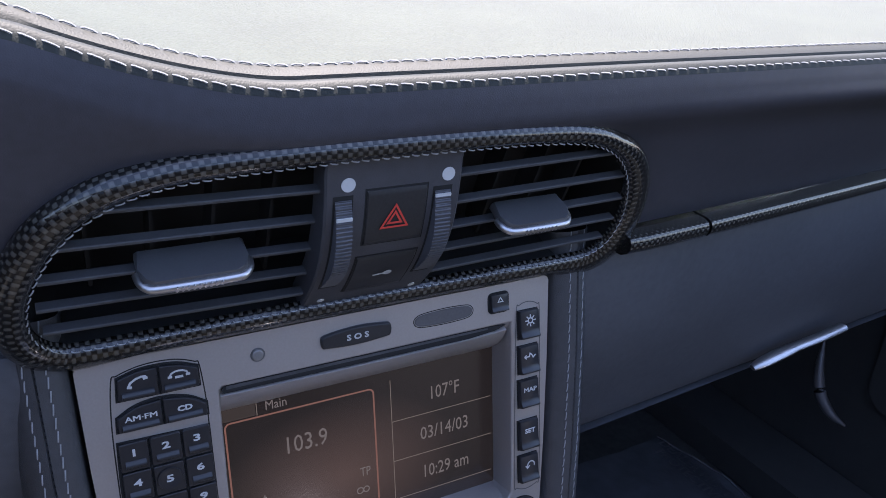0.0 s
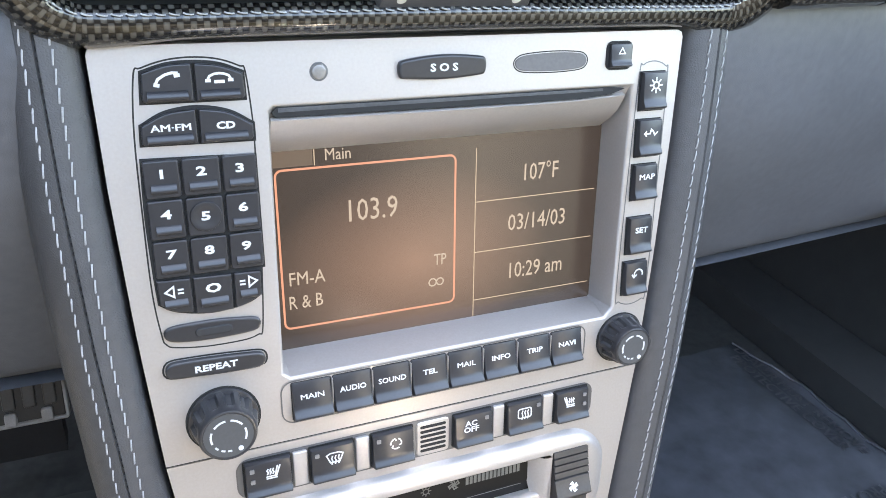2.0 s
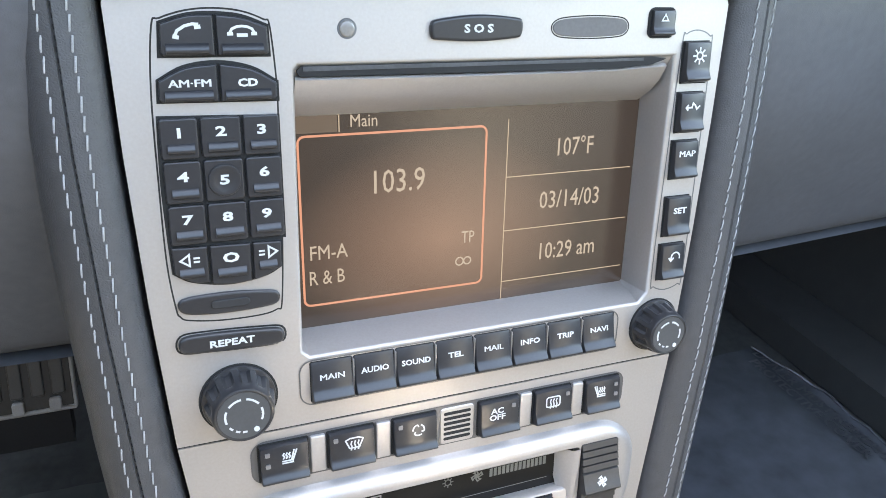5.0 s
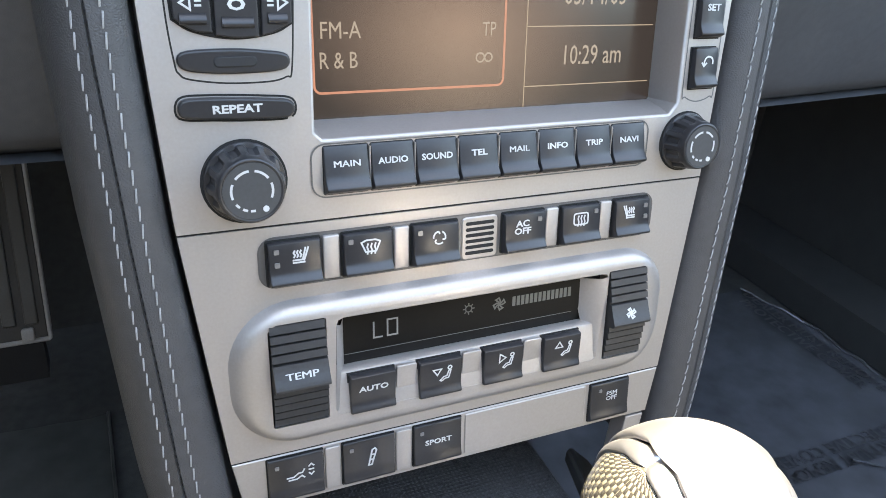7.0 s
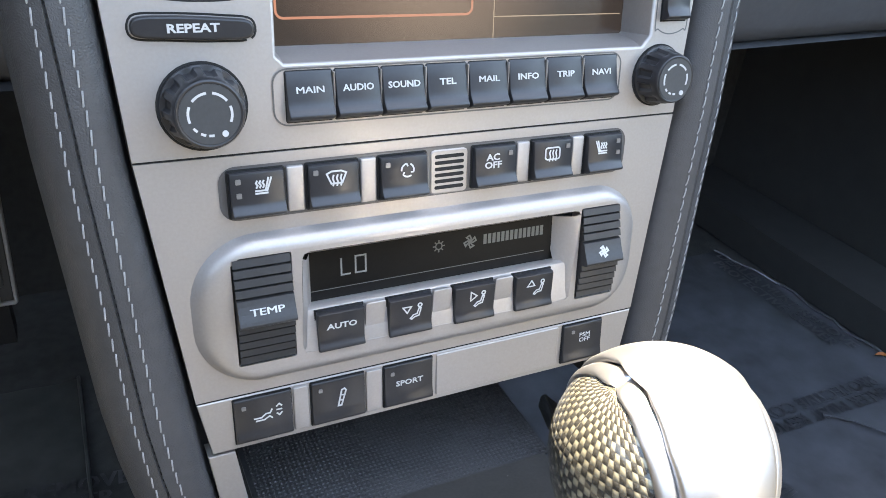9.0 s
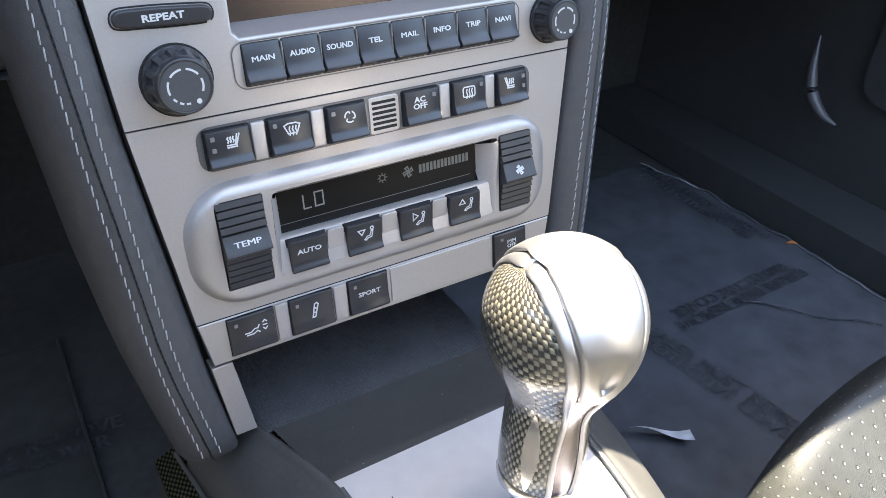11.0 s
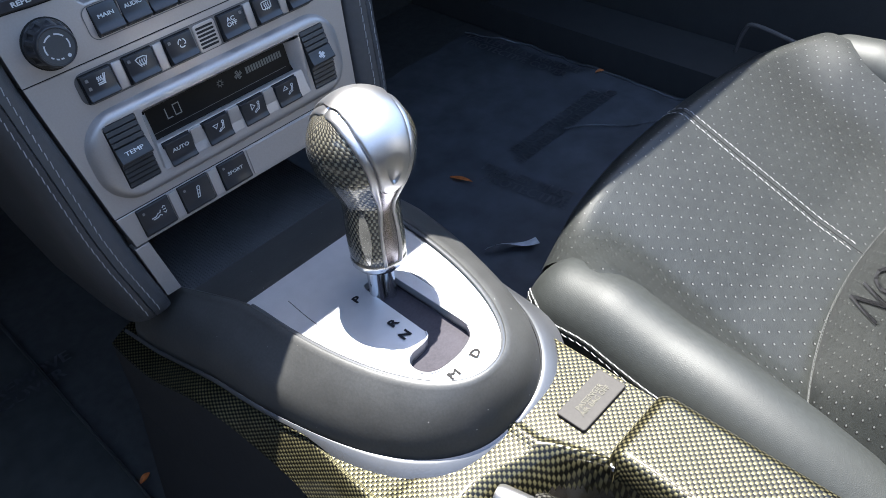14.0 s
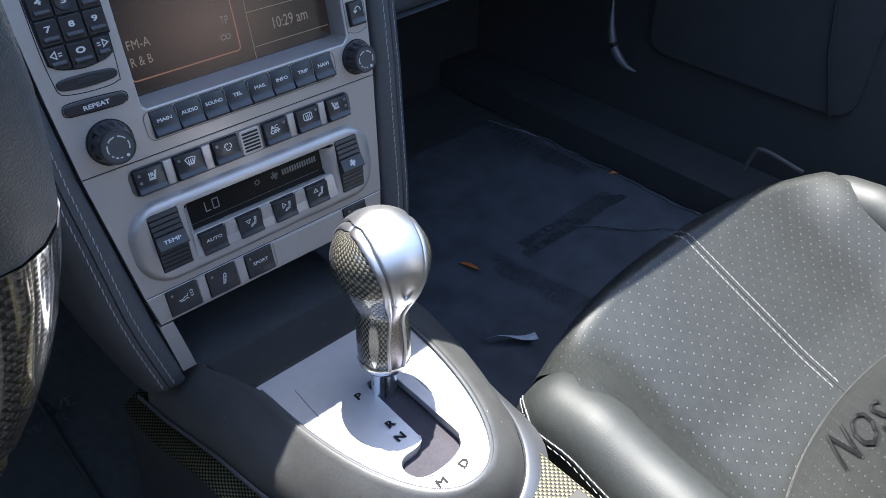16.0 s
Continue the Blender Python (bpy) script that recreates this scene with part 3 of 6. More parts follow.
for r, (v0, v1) in enumerate(rowsv):
    for c, (u0, u1) in enumerate(cols):
        cu, cv = (u0 + u1) / 2, (v0 + v1) / 2
        n = r * 3 + c + 1
        k = pad_key(rrect(u1 - u0, v1 - v0, 0.9, 4, cu, cv), cu, cv, None if n == 5 else (u0 + 1.8, u1 - 1.2, v0 + 2.8))
        if n == 5:
            ring = [[(rr * math.cos(2 * math.pi * s / 32) * MM, (-1.6 + y) * MM, rr * math.sin(2 * math.pi * s / 32) * MM) for s in range(32)] for rr, y in ((4.9, 0.05), (4.7, -0.5), (4.2, -0.6), (3.0, -0.25), (1.2, -0.12))]
            part("dish", loft(ring, close_u=True, cap=True), BUTTON, k, smooth=True)
        write(str(n), 3.9 * MM, WHITE, k, pose(0, (-1.78 - (0.1 if n == 5 else 0)) * MM, (0.0 if n == 5 else 1.6) * MM), 1.6, 0.00012)
dark_pad([(-60.4, 70.0), (-60.0, 79.4), (-94.0, 80.6), (-93.6, 71.2), (-88.0, 67.8), (-77.0, 65.8), (-66.0, 67.2)])
for pts, (u0, u1), what in ((((-83.0, 67.8), (-83.0, 79.4), (-93.2, 79.8), (-92.9, 71.6), (-88.0, 68.4)), (-93, -83), "l"), (((-70.4, 66.6), (-70.2, 79.0), (-82.2, 79.4), (-82.2, 67.2), (-77.0, 66.4)), (-82, -70.4), "0"), (((-61.0, 70.4), (-60.8, 78.7), (-69.4, 79.0), (-69.6, 66.8), (-66.0, 67.8)), (-69.4, -61), "r")):
    cu, cv = (u0 + u1) / 2, 73.2
    k = pad_key(list(pts), cu, cv, (u0 + 1.6, u1 - 1.4, 70.4 if what == "0" else 71.4))
    if what == "0":
        write("O", 4.2 * MM, WHITE, k, pose(0, -1.78 * MM, 1.9 * MM), 1.45, 0.00016)
    else:
        s = -1 if what == "l" else 1
        mark(k, [[(s * 0.4, 3.9), (s * 3.0, 2.1), (s * 0.4, 0.3), (s * 0.4, 3.9)], [(-s * 2.6, 2.6), (-s * 0.8, 2.6)], [(-s * 2.6, 1.4), (-s * 0.8, 1.4)]], 0.6, pose(0, -1.78 * MM, 0.4 * MM))
fold = part("card_flap", slab(curvy([(-63.2, 57.6), (-62.6, 61.6), (-70.0, 63.0), (-80.0, 63.6), (-91.8, 62.8), (-92.0, 58.4), (-84.0, 56.8), (-72.0, 56.6)], 5, 150), -1.2, 0.5, 0.8, 3), BUTTON, radio, "dark curved flap key")
part("groove", slab(rrect(12.0, 3.0, 1.4, 4, -77.4, 60.0), -1.6, -1.0, 0.4, 2), MAT_BLACK, fold)
k = part("button", slab(curvy([(-62.6, 44.0), (-62.2, 48.4), (-70.0, 49.6), (-85.0, 50.4), (-93.0, 49.8), (-93.2, 45.2), (-84.0, 44.2), (-72.0, 43.6)], 5, 150), -2.0, 0.5, 0.8, 3), BUTTON, radio)
write("REPEAT", 3.2 * MM, WHITE, k, pose(-78.0 * MM, -2.12 * MM, 46.9 * MM), 1.3, 0.00010)
part("button_gap", strokes([curvy([(-62.0, 43.6), (-61.7, 48.8), (-70.0, 50.1), (-85.0, 50.9), (-93.4, 50.3), (-93.8, 44.8), (-84.0, 43.7), (-72.0, 43.1)], 5, 150)], 0.6), GAP, radio, at=pose(0, -0.06 * MM, 0))
sos = part("button", slab(curvy([(20.0, 139.8), (20.2, 144.2), (17.0, 145.4), (4.5, 146.2), (-8.0, 145.0), (-11.2, 143.6), (-11.0, 139.4), (-8.0, 138.6), (4.5, 138.0), (17.0, 138.8)], 5, 150), -1.8, 0.5, 0.9, 3), BUTTON, radio)
write("S O S", 3.5 * MM, WHITE, sos, pose(4.6 * MM, -1.95 * MM, 141.9 * MM), 1.25, 0.00012)
INSERT = curvy([(61.9, 142.0), (60.6, 144.3), (57.0, 145.3), (47.0, 145.7), (36.5, 145.1), (32.8, 143.9), (31.6, 142.0), (32.8, 139.8), (36.5, 138.7), (47.0, 138.3), (57.0, 138.7), (60.6, 139.7)], 5, 170)
part("blank_insert", slab(inset(INSERT, 0.5) if sum(a[0] * b[1] - b[0] * a[1] for a, b in zip(INSERT, [*INSERT[1:], INSERT[0]])) > 0 else inset(INSERT[::-1], 0.5), -0.35, 0.5, 0.2, 1), GREY_INSERT, radio, "grey blank lozenge insert")
part("insert_gap", strokes([[*INSERT, INSERT[0]]], 0.4), GAP, radio, at=pose(0, -0.05 * MM, 0))
part("button_gap", slab(rrect(11.4, 10.4, 2.4, 4, 75.4, 143.2), -0.25, 0.4), GAP, radio)
k = rocker(radio, 71.0, 80.0, 138.9, 147.4, 2.2)
mark(k, [[(-1.3, -0.6), (1.3, -0.6), (0, 1.5), (-1.3, -0.6)]], 0.45, face_at(2.2, 8.5))
part("sensor_ring", slab(arc(-37.6, 142.2, 3.0, 0, 345, 23), -0.2, 0.5, 0.2, 1), TRIM_SILVER, radio)
part("sensor_dome", slab(arc(-37.6, 142.2, 2.5, 0, 345, 23), -0.9, 0.5, 0.8, 3), plain("frosted_lens", (0.17, 0.16, 0.15), 0.25, coat=0.6), radio, "small round frosted sensor lens", smooth=True)
# right-hand column of keys
COLUMN = curvy([(98.9, 46.0), (99.0, 90.0), (98.6, 134.0), (97.2, 138.6), (92.0, 140.6), (87.0, 139.4), (85.4, 135.0), (84.4, 90.0), (84.0, 46.0), (85.6, 42.0), (91.0, 40.2), (97.0, 41.8)], 5, 170)
part("key_slot", slab(COLUMN, 0.2, 1.0), SILVER, radio)
part("slot_edge", strokes([[*COLUMN, COLUMN[0]]], 0.45), TRIM_SILVER, radio, at=pose(0, -0.1 * MM, 0))
for v0, v1, what in ((122.4, 136.6, "sun"), (104.2, 118.6, "route"), (86.4, 100.8, "MAP"), (63.4, 79.0, "SET"), (45.2, 59.8, "back")):
    part("key_gap", slab([(97.9, v0 - 0.6), (97.4, v1 + 0.4), (85.4, v1 + 0.4), (86.0, v0 - 0.6)], -0.1, 0.5), GAP, radio)
    k = rocker(radio, 86.4, 96.9, v0, v1, 3.2)
    if what in ("MAP", "SET"):
        write(what, 3.2 * MM, WHITE, k, face_at(3.2, v1 - v0), 1.2, 0.00009)
    else:
        mark(k, {"sun": sun_icon(1.3, 3.0), "route": [[(-3.2, -0.4), (-0.6, -0.4), (-0.2, 1.2), (0.8, 0.4), (1.6, -1.0), (3.0, 0.2)], [(-2.2, 0.6), (-3.2, -0.4), (-2.2, -1.4)]],
                 "back": [arc(0.6, -0.2, 2.0, -20, 170, 8) + [(-1.6, -1.4)], [(-2.6, -0.2), (-1.5, -1.6), (-0.2, -0.4)]]}[what], 0.6, face_at(3.2, v1 - v0))
# menu keys
part("key_slot", slab(rrect(127.0, 16.8, 4.5, 6, 6.5, 26.2), -0.15, 0.5, 0.1, 1), SILVER, radio)
part("slot_edge", strokes([rrect(127.0, 16.8, 4.5, 6, 6.5, 26.2) + [rrect(127.0, 16.8, 4.5, 6, 6.5, 26.2)[0]]], 0.5), TRIM_SILVER, radio, at=pose(0, -0.3 * MM, 0))
for n, text in enumerate(("MAIN", "AUDIO", "SOUND", "TEL", "MAIL", "INFO", "TRIP", "NAVI")):
    u0 = -53.2 + 15.22 * n
    part("key_gap", slab(rrect(14.8, 15.6, 0.5, 1, u0 + 7.1, 26.3), -0.3, 0.4), GAP, radio)
    if n:
        part("fin", slab(rrect(0.5, 14.0, 0.2, 1, u0 - 0.5, 26.4), -1.7, 0.0, 0.2, 1), SILVER, radio)
    k = rocker(radio, u0, u0 + 14.2, 18.8, 33.8, 3.6, lean=-7.0, base=0.9)
    write(text, 2.8 * MM, WHITE, k, face_at(3.6, 15.0, -0.9), 1.3 if len(text) < 5 else 1.12, 0.00007)
dial(radio, -77.2, 25.2, 12.0, 11.4)
dial(radio, 87.4, 25.4, 10.8, 10.4)
part("knob_gap", slab(arc(-77.2, 25.2, 12.8, 0, 350, 35), -0.2, 0.4), GAP, radio)
part("knob_gap", slab(arc(87.4, 25.4, 11.4, 0, 350, 35), -0.2, 0.4), GAP, radio)

# -- climate panel --
climate = thing("climate_panel", STACK, "silver climate control panel with dark buttons and a small display", "climate control")
part("fascia", holed(fascia_outline(-71.2, 10.0), [rrect(142.0, 38.8, 3.0, 3, -0.6, -40.4)], 0.0, 12.0), SILVER, climate)
part("seam", slab(fascia_outline(9.9, 10.8, n=1), 0.6, 6.0), GAP, climate)
part("switch_slot", slab(rrect(150.5, 16.6, 5.0, 6, 0.3, -1.7), -0.15, 0.4, 0.1, 1), TRIM_SILVER, climate)
part("slot_edge", strokes([rrect(150.5, 16.6, 5.0, 6, 0.3, -1.7) + [rrect(150.5, 16.6, 5.0, 6, 0.3, -1.7)[0]]], 0.5), GREY_INSERT, climate, at=pose(0, -0.25 * MM, 0))
for u0, u1, what in ((-72.5, -55.5, "seat_l"), (-48.4, -31.5, "shield"), (-24.4, -7.4, "cycle"), (10.0, 26.8, "AC"), (33.6, 50.2, "rear"), (56.8, 72.8, "seat_r")):
    part("key_gap", slab(rrect(u1 - u0 + 0.8, 15.4, 0.5, 1, (u0 + u1) / 2, -1.8), -0.3, 0.4), GAP, climate)
    k = rocker(climate, u0 + 0.3, u1 - 0.3, -9.0, 5.2, 3.8)
    at = face_at(3.8, 14.2, -0.2)
    if what == "AC":
        write("AC\nOFF", 3.2 * MM, WHITE, k, at @ pose(-1.4 * MM, 0, 0), 1.2, 0.00008)
        led(k, 5.6, 4.6, -3.0)
    else:
        dx = {"seat_l": 1.6, "shield": 0.6, "cycle": 0.8, "rear": -0.6, "seat_r": -2.0}[what]
        icon = {"seat_l": seat_icon(1), "seat_r": seat_icon(-1), "shield": shield_icon(), "cycle": cycle_icon(), "rear": rear_icon()}[what]
        mark(k, icon, 0.55, at @ pose(dx * MM, 0, 0.4 * MM))
        if what == "seat_l":
            led(k, -5.8, 4.6, -3.0), led(k, -5.8, 0.4, -3.4)
        elif what == "seat_r":
            led(k, 5.6, 4.6, -3.0), led(k, 5.6, 0.4, -3.4)
        else:
            led(k, 6.0 if what == "rear" else -6.0, 4.8, -3.0)
# raised silver dividers between the switches
for u0, u1 in ((-54.7, -49.2), (-30.7, -25.2), (27.6, 32.8), (51.0, 56.0)):
    part("divider", slab(rrect(u1 - u0, 14.6, 0.6, 2, (u0 + u1) / 2, -1.8), -1.5, 0.2, 0.6, 3), SILVER, climate, smooth=True)
gr = part("sensor_grille", slab(rrect(14.0, 15.4, 1.5, 2, 1.4, -2.2), -0.6, 0.4, 0.4, 1), SILVER, climate)
for n in range(6):
    part("slot", slab(rrect(11.0, 1.25, 0.6, 3, 1.4, 3.2 - 2.15 * n), -0.75, 0.0), GAP, gr)

# raised pod around the display
POD = rrect(172.2, 52.4, 22.0, 10, -1.0, -40.9)
POD_IN = rrect(150.8, 40.8, 7.0, 10, -0.6, -40.6)
rings = []
for share, y in ((0, 0.2), (0.05, -0.25), (0.13, -1.2), (0.26, -2.6), (0.42, -3.8), (0.6, -4.5), (0.8, -4.88), (1.0, -5.0)):
    rings.append([(x * MM, y * MM, z * MM) for x, z in [tuple(Vector(a).lerp(Vector(b), share)) for a, b in zip(POD, POD_IN)]])
part("pod_shoulder", loft(rings, close_u=True), SILVER, climate, smooth=True)
BAY = [(55.0, -24.0), (54.0, -22.4), (52.0, -22.0), (-49.5, -21.8), (-51.6, -22.6), (-52.3, -24.6), (-53.4, -55.0), (-52.6, -57.6), (50.5, -58.0), (52.3, -57.0)]
TEMP_HOLE = rrect(19.0, 37.2, 0.8, 2, -65.1, -39.4)
FAN_HOLE = rrect(18.0, 37.4, 0.8, 2, 64.1, -40.2)
part("pod_face", holed(POD_IN, [BAY, TEMP_HOLE, FAN_HOLE], -5.0, 0.5), SILVER, climate)
# sloping walls of the display bay, and the button shelf below the glass
wall_r = [[(x * MM, y * MM, z * MM) for x, y, z in row] for row in (((55.0, -5.0, -23.6), (52.6, -3.8, -24.6), (47.3, 3.4, -26.0)), ((54.0, -5.0, -38.0), (52.0, -3.8, -38.0), (47.5, 3.4, -38.0)), ((53.4, -5.0, -44.0), (51.8, -3.9, -44.0), (48.0, 1.0, -44.0)), ((52.3, -5.0, -57.2), (51.6, -4.8, -57.0), (50.8, -4.4, -56.8)))]
part("bay_wall", loft(wall_r), SILVER, climate, smooth=True)
wall_l = [[(x * MM, y * MM, z * MM) for x, y, z in row] for row in (((-52.2, -5.0, -24.0), (-50.6, -3.8, -25.0), (-47.6, 3.4, -26.0)), ((-52.8, -5.0, -43.0), (-51.2, -3.8, -43.0), (-47.6, 3.4, -43.0)), ((-53.4, -5.0, -56.4), (-52.6, -4.8, -56.4), (-52.0, -4.4, -56.0)))]
part("bay_wall", loft(wall_l), SILVER, climate, smooth=True)
part("bay_wall", loft([[(x * MM, y * MM, z * MM) for x, y, z in ((-52.0, -5.0, -21.9), (54.6, -5.0, -22.2))], [(x * MM, y * MM, z * MM) for x, y, z in ((-47.6, 3.4, -25.8), (47.4, 3.4, -25.8))]]), SILVER, climate)
shelf = [[(x * MM, y * MM, z * MM) for y, z in ((3.4, -43.4), (-1.6, -43.0), (-2.5, -43.5), (-2.9, -44.6), (-4.9, -58.3))] for x in (-53.2, -30.0, 0.0, 30.0, 52.0)]
part("button_shelf", loft(shelf), SILVER, climate, smooth=True)
lcd = part("display", slab([(49.0, -44.4), (49.0, -25.0), (-49.0, -25.0), (-49.0, -44.4)], 3.0, 4.4), plain("lcd_glass", (0.010, 0.009, 0.008), 0.30, amount=0.1, spec=0.14), climate, "dark climate display with pale segments")
SEG = plain("lcd_segment", (0.21, 0.205, 0.19), 0.5, amount=0.03)
DIM = plain("lcd_dim_segment", (0.115, 0.112, 0.10), 0.5, amount=0.03)


def on_lcd(u, v):
    return Matrix.Translation(((1.0167 * u + 1.85) * MM, 2.88 * MM, (1.0167 * v - 1.16) * MM)) @ Matrix.Diagonal((1.0167, 1, 1.0167, 1))


part("digits", strokes([[(-38.0, -27.6), (-38.0, -33.6), (-34.8, -33.6)], [(-33.0, -27.6), (-29.4, -27.6), (-29.4, -33.6), (-33.0, -33.6), (-33.0, -27.6)]], 0.6), SEG, lcd, at=on_lcd(0, 0))
part("snow_symbol", strokes([[(2.3 * math.cos(radians(a)), 2.3 * math.sin(radians(a))), (1.0 * math.cos(radians(a)), 1.0 * math.sin(radians(a)))] for a in range(0, 360, 45)] + [arc(0, 0, 1.3, 0, 360, 8)], 0.45), DIM, lcd, at=on_lcd(-2.1, -29.0))
part("fan_symbol", strokes(fan_icon(1.0), 0.6), DIM, lcd, at=on_lcd(10.3, -29.2))
for n in range(14):
    part("level_bar", strokes([[(16.4 + 1.85 * n, -31.0), (16.4 + 1.85 * n, -27.2)]], 1.3), DIM, lcd, at=on_lcd(0, 0))
part("segment_line", strokes([[(-49.0, -38.0), (42.0, -37.6)]], 0.25), DIM, lcd, at=on_lcd(0, 0))


def thumb(u, v, w, h, text):
    """A ribbed thumb rocker: ribs above and below a smooth lip that carries its mark."""
    top = h / 2
    prof = [(2.0, top), (-4.6, top)]
    for n in range(4):
        z = top - 0.3 - n * 3.1
        y = -5.2 - n * 0.62
        prof += [(y, z), (y - 0.6, z - 2.3), (y + 0.7, z - 2.45), (y + 0.7, z - 2.95)]
    prof += [(-7.7, 5.4), (-8.3, 3.6), (-9.2, 1.4), (-10.3, -0.9), (-10.7, -1.9), (-10.5, -2.7), (-9.6, -3.2), (-7.0, -3.6)]
    for n in range(5):
        z = -3.7 - n * 2.9
        y = -7.4 + n * 0.5
        prof += [(y, z), (y - 0.3, z - 2.1), (y + 1.1, z - 2.3), (y + 1.1, z - 2.75)]
    prof += [(-4.6, -top), (2.0, -top)]
    k = part("thumb_rocker", loft([[(x * MM, y * MM, z * MM) for y, z in prof] for x in (-w / 2, w / 2)], close_u=True, cap=True), BLACK, climate, "dark ribbed thumb rocker", at=pose(u * MM, 0, v * MM))
    at = pose(0, -9.25 * MM, 1.7 * MM, -24)
    if text:
        write(text, 3.2 * MM, WHITE, k, at, 1.42, 0.00009)
    else:
        mark(k, fan_icon(0.85), 0.6, at)


thumb(-65.1, -39.4, 18.0, 36.8, "TEMP")
thumb(64.1, -40.2, 17.0, 37.0, "")
for hole in (TEMP_HOLE, FAN_HOLE):
    part("rocker_gap", slab(hole, 0.2, 1.0), GAP, climate)
for n, what in enumerate(("AUTO", "down", "front", "up")):
    u0 = -48.6 + 25.27 * n
    part("key_gap", slab([(u0 - 0.1, -59.0), (u0 + 17.1, -59.0), (u0 + 17.1, -43.8), (u0 - 0.1, -43.8)], -3.3, -1.0), GAP, climate, at=pose(0, 0, 0))
    k = rocker(climate, u0 + 0.4, u0 + 16.6, -58.6, -44.2, 3.2, lean=7.0, base=-3.2)
    at = face_at(3.2, 14.4)
    if what == "AUTO":
        write("AUTO", 2.9 * MM, WHITE, k, at, 1.3, 0.00007)
    else:
        mark(k, [[(x * 0.84, z * 0.84) for x, z in line] for line in flow_icon(what)], 0.5, at)
    if n < 3:
        part("divider", slab(rrect(7.4, 14.8, 0.8, 3, 0, 0), -0.5, 0.6, 0.3, 3), SILVER, climate, smooth=True, at=pose((u0 + 21.1) * MM, -3.8 * MM, -51.0 * MM, 7.5))

# -- lower switch strip --
strip = thing("switch_strip", STACK, "narrow silver strip with dark switches below the climate panel", "switch panel")
part("fascia", slab(fascia_outline(-92.0, -72.0), 0.0, 10.0, 0.3, 1), SILVER, strip)
part("seam", slab(fascia_outline(-72.2, -71.0, n=1), 0.6, 6.0), GAP, strip)
for u0, u1, what in ((-77.0, -57.6, "damper"), (-50.4, -31.0, "car"), (-23.2, -4.0, "SPORT"), (54.6, 73.4, "PSM\nOFF")):
    part("key_gap", slab(rrect(u1 - u0 + 0.8, 17.8, 0.4, 1, (u0 + u1) / 2, -81.4), -0.25, 0.4), GAP, strip)
    k = rocker(strip, u0, u1, -89.9, -72.9, 1.9)
    at = pose(1.0 * MM, -1.80 * MM, 1.2 * MM)
    if what == "SPORT":
        write(what, 2.9 * MM, WHITE, k, pose(0, -1.80 * MM, 1.0 * MM), 1.25, 0.00006)
    elif what == "PSM\nOFF":
        write(what, 2.7 * MM, WHITE, k, pose(0.6 * MM, -1.80 * MM, 2.4 * MM), 1.15, 0.00005)
    elif what == "damper":
        mark(k, [[(-4.6, -0.6), (-2.0, -0.6), (-0.4, 0.6), (1.0, 0.6), (1.8, 2.0)], [(-4.0, -1.6), (-1.0, -1.6), (0.8, -0.6), (1.8, -1.6)], [(3.2, 2.4), (4.2, 3.4), (5.2, 2.4)], [(3.2, 0.0), (4.2, -1.0), (5.2, 0.0)], [(3.2, 1.2), (5.2, 1.2)]], 0.55, at)
    else:
        mark(k, [[(-1.4, -3.2), (-0.2, -3.2), (1.6, 2.6), (1.0, 3.4), (0.0, 3.0), (-1.4, -3.2)], [(-0.8, -1.0), (0.6, -1.2)], [(-0.2, 1.0), (1.0, 0.8)]], 0.6, at)
    led(k, -6.6 if what != "PSM\nOFF" else -5.0, 5.4, -1.6, 1.4)
for u0, u1 in ((-56.8, -51.2), (-30.2, -24.0)):
    part("divider", slab(rrect(u1 - u0, 17.0, 0.6, 2, (u0 + u1) / 2, -81.4), -1.0, 0.2, 0.5, 3), SILVER, strip, smooth=True)
part("blank_panel", slab(rrect(54.6, 17.2, 0.6, 2, 25.2, -81.4), -0.5, 0.4, 0.3, 1), SILVER, strip)
for s in (-1, 1):
    pts = [(s * 86.6, -93.2), (s * 77.6, -93.2), (s * 72.6, -130.0), (s * 82.0, -130.0)] if s < 0 else [(84.0, -93.2), (75.0, -93.2), (69.0, -130.0), (78.0, -130.0)]
    part("side_post", slab(pts if s < 0 else pts[::-1], 0.4, 9.0, 0.4, 2), SILVER, strip)

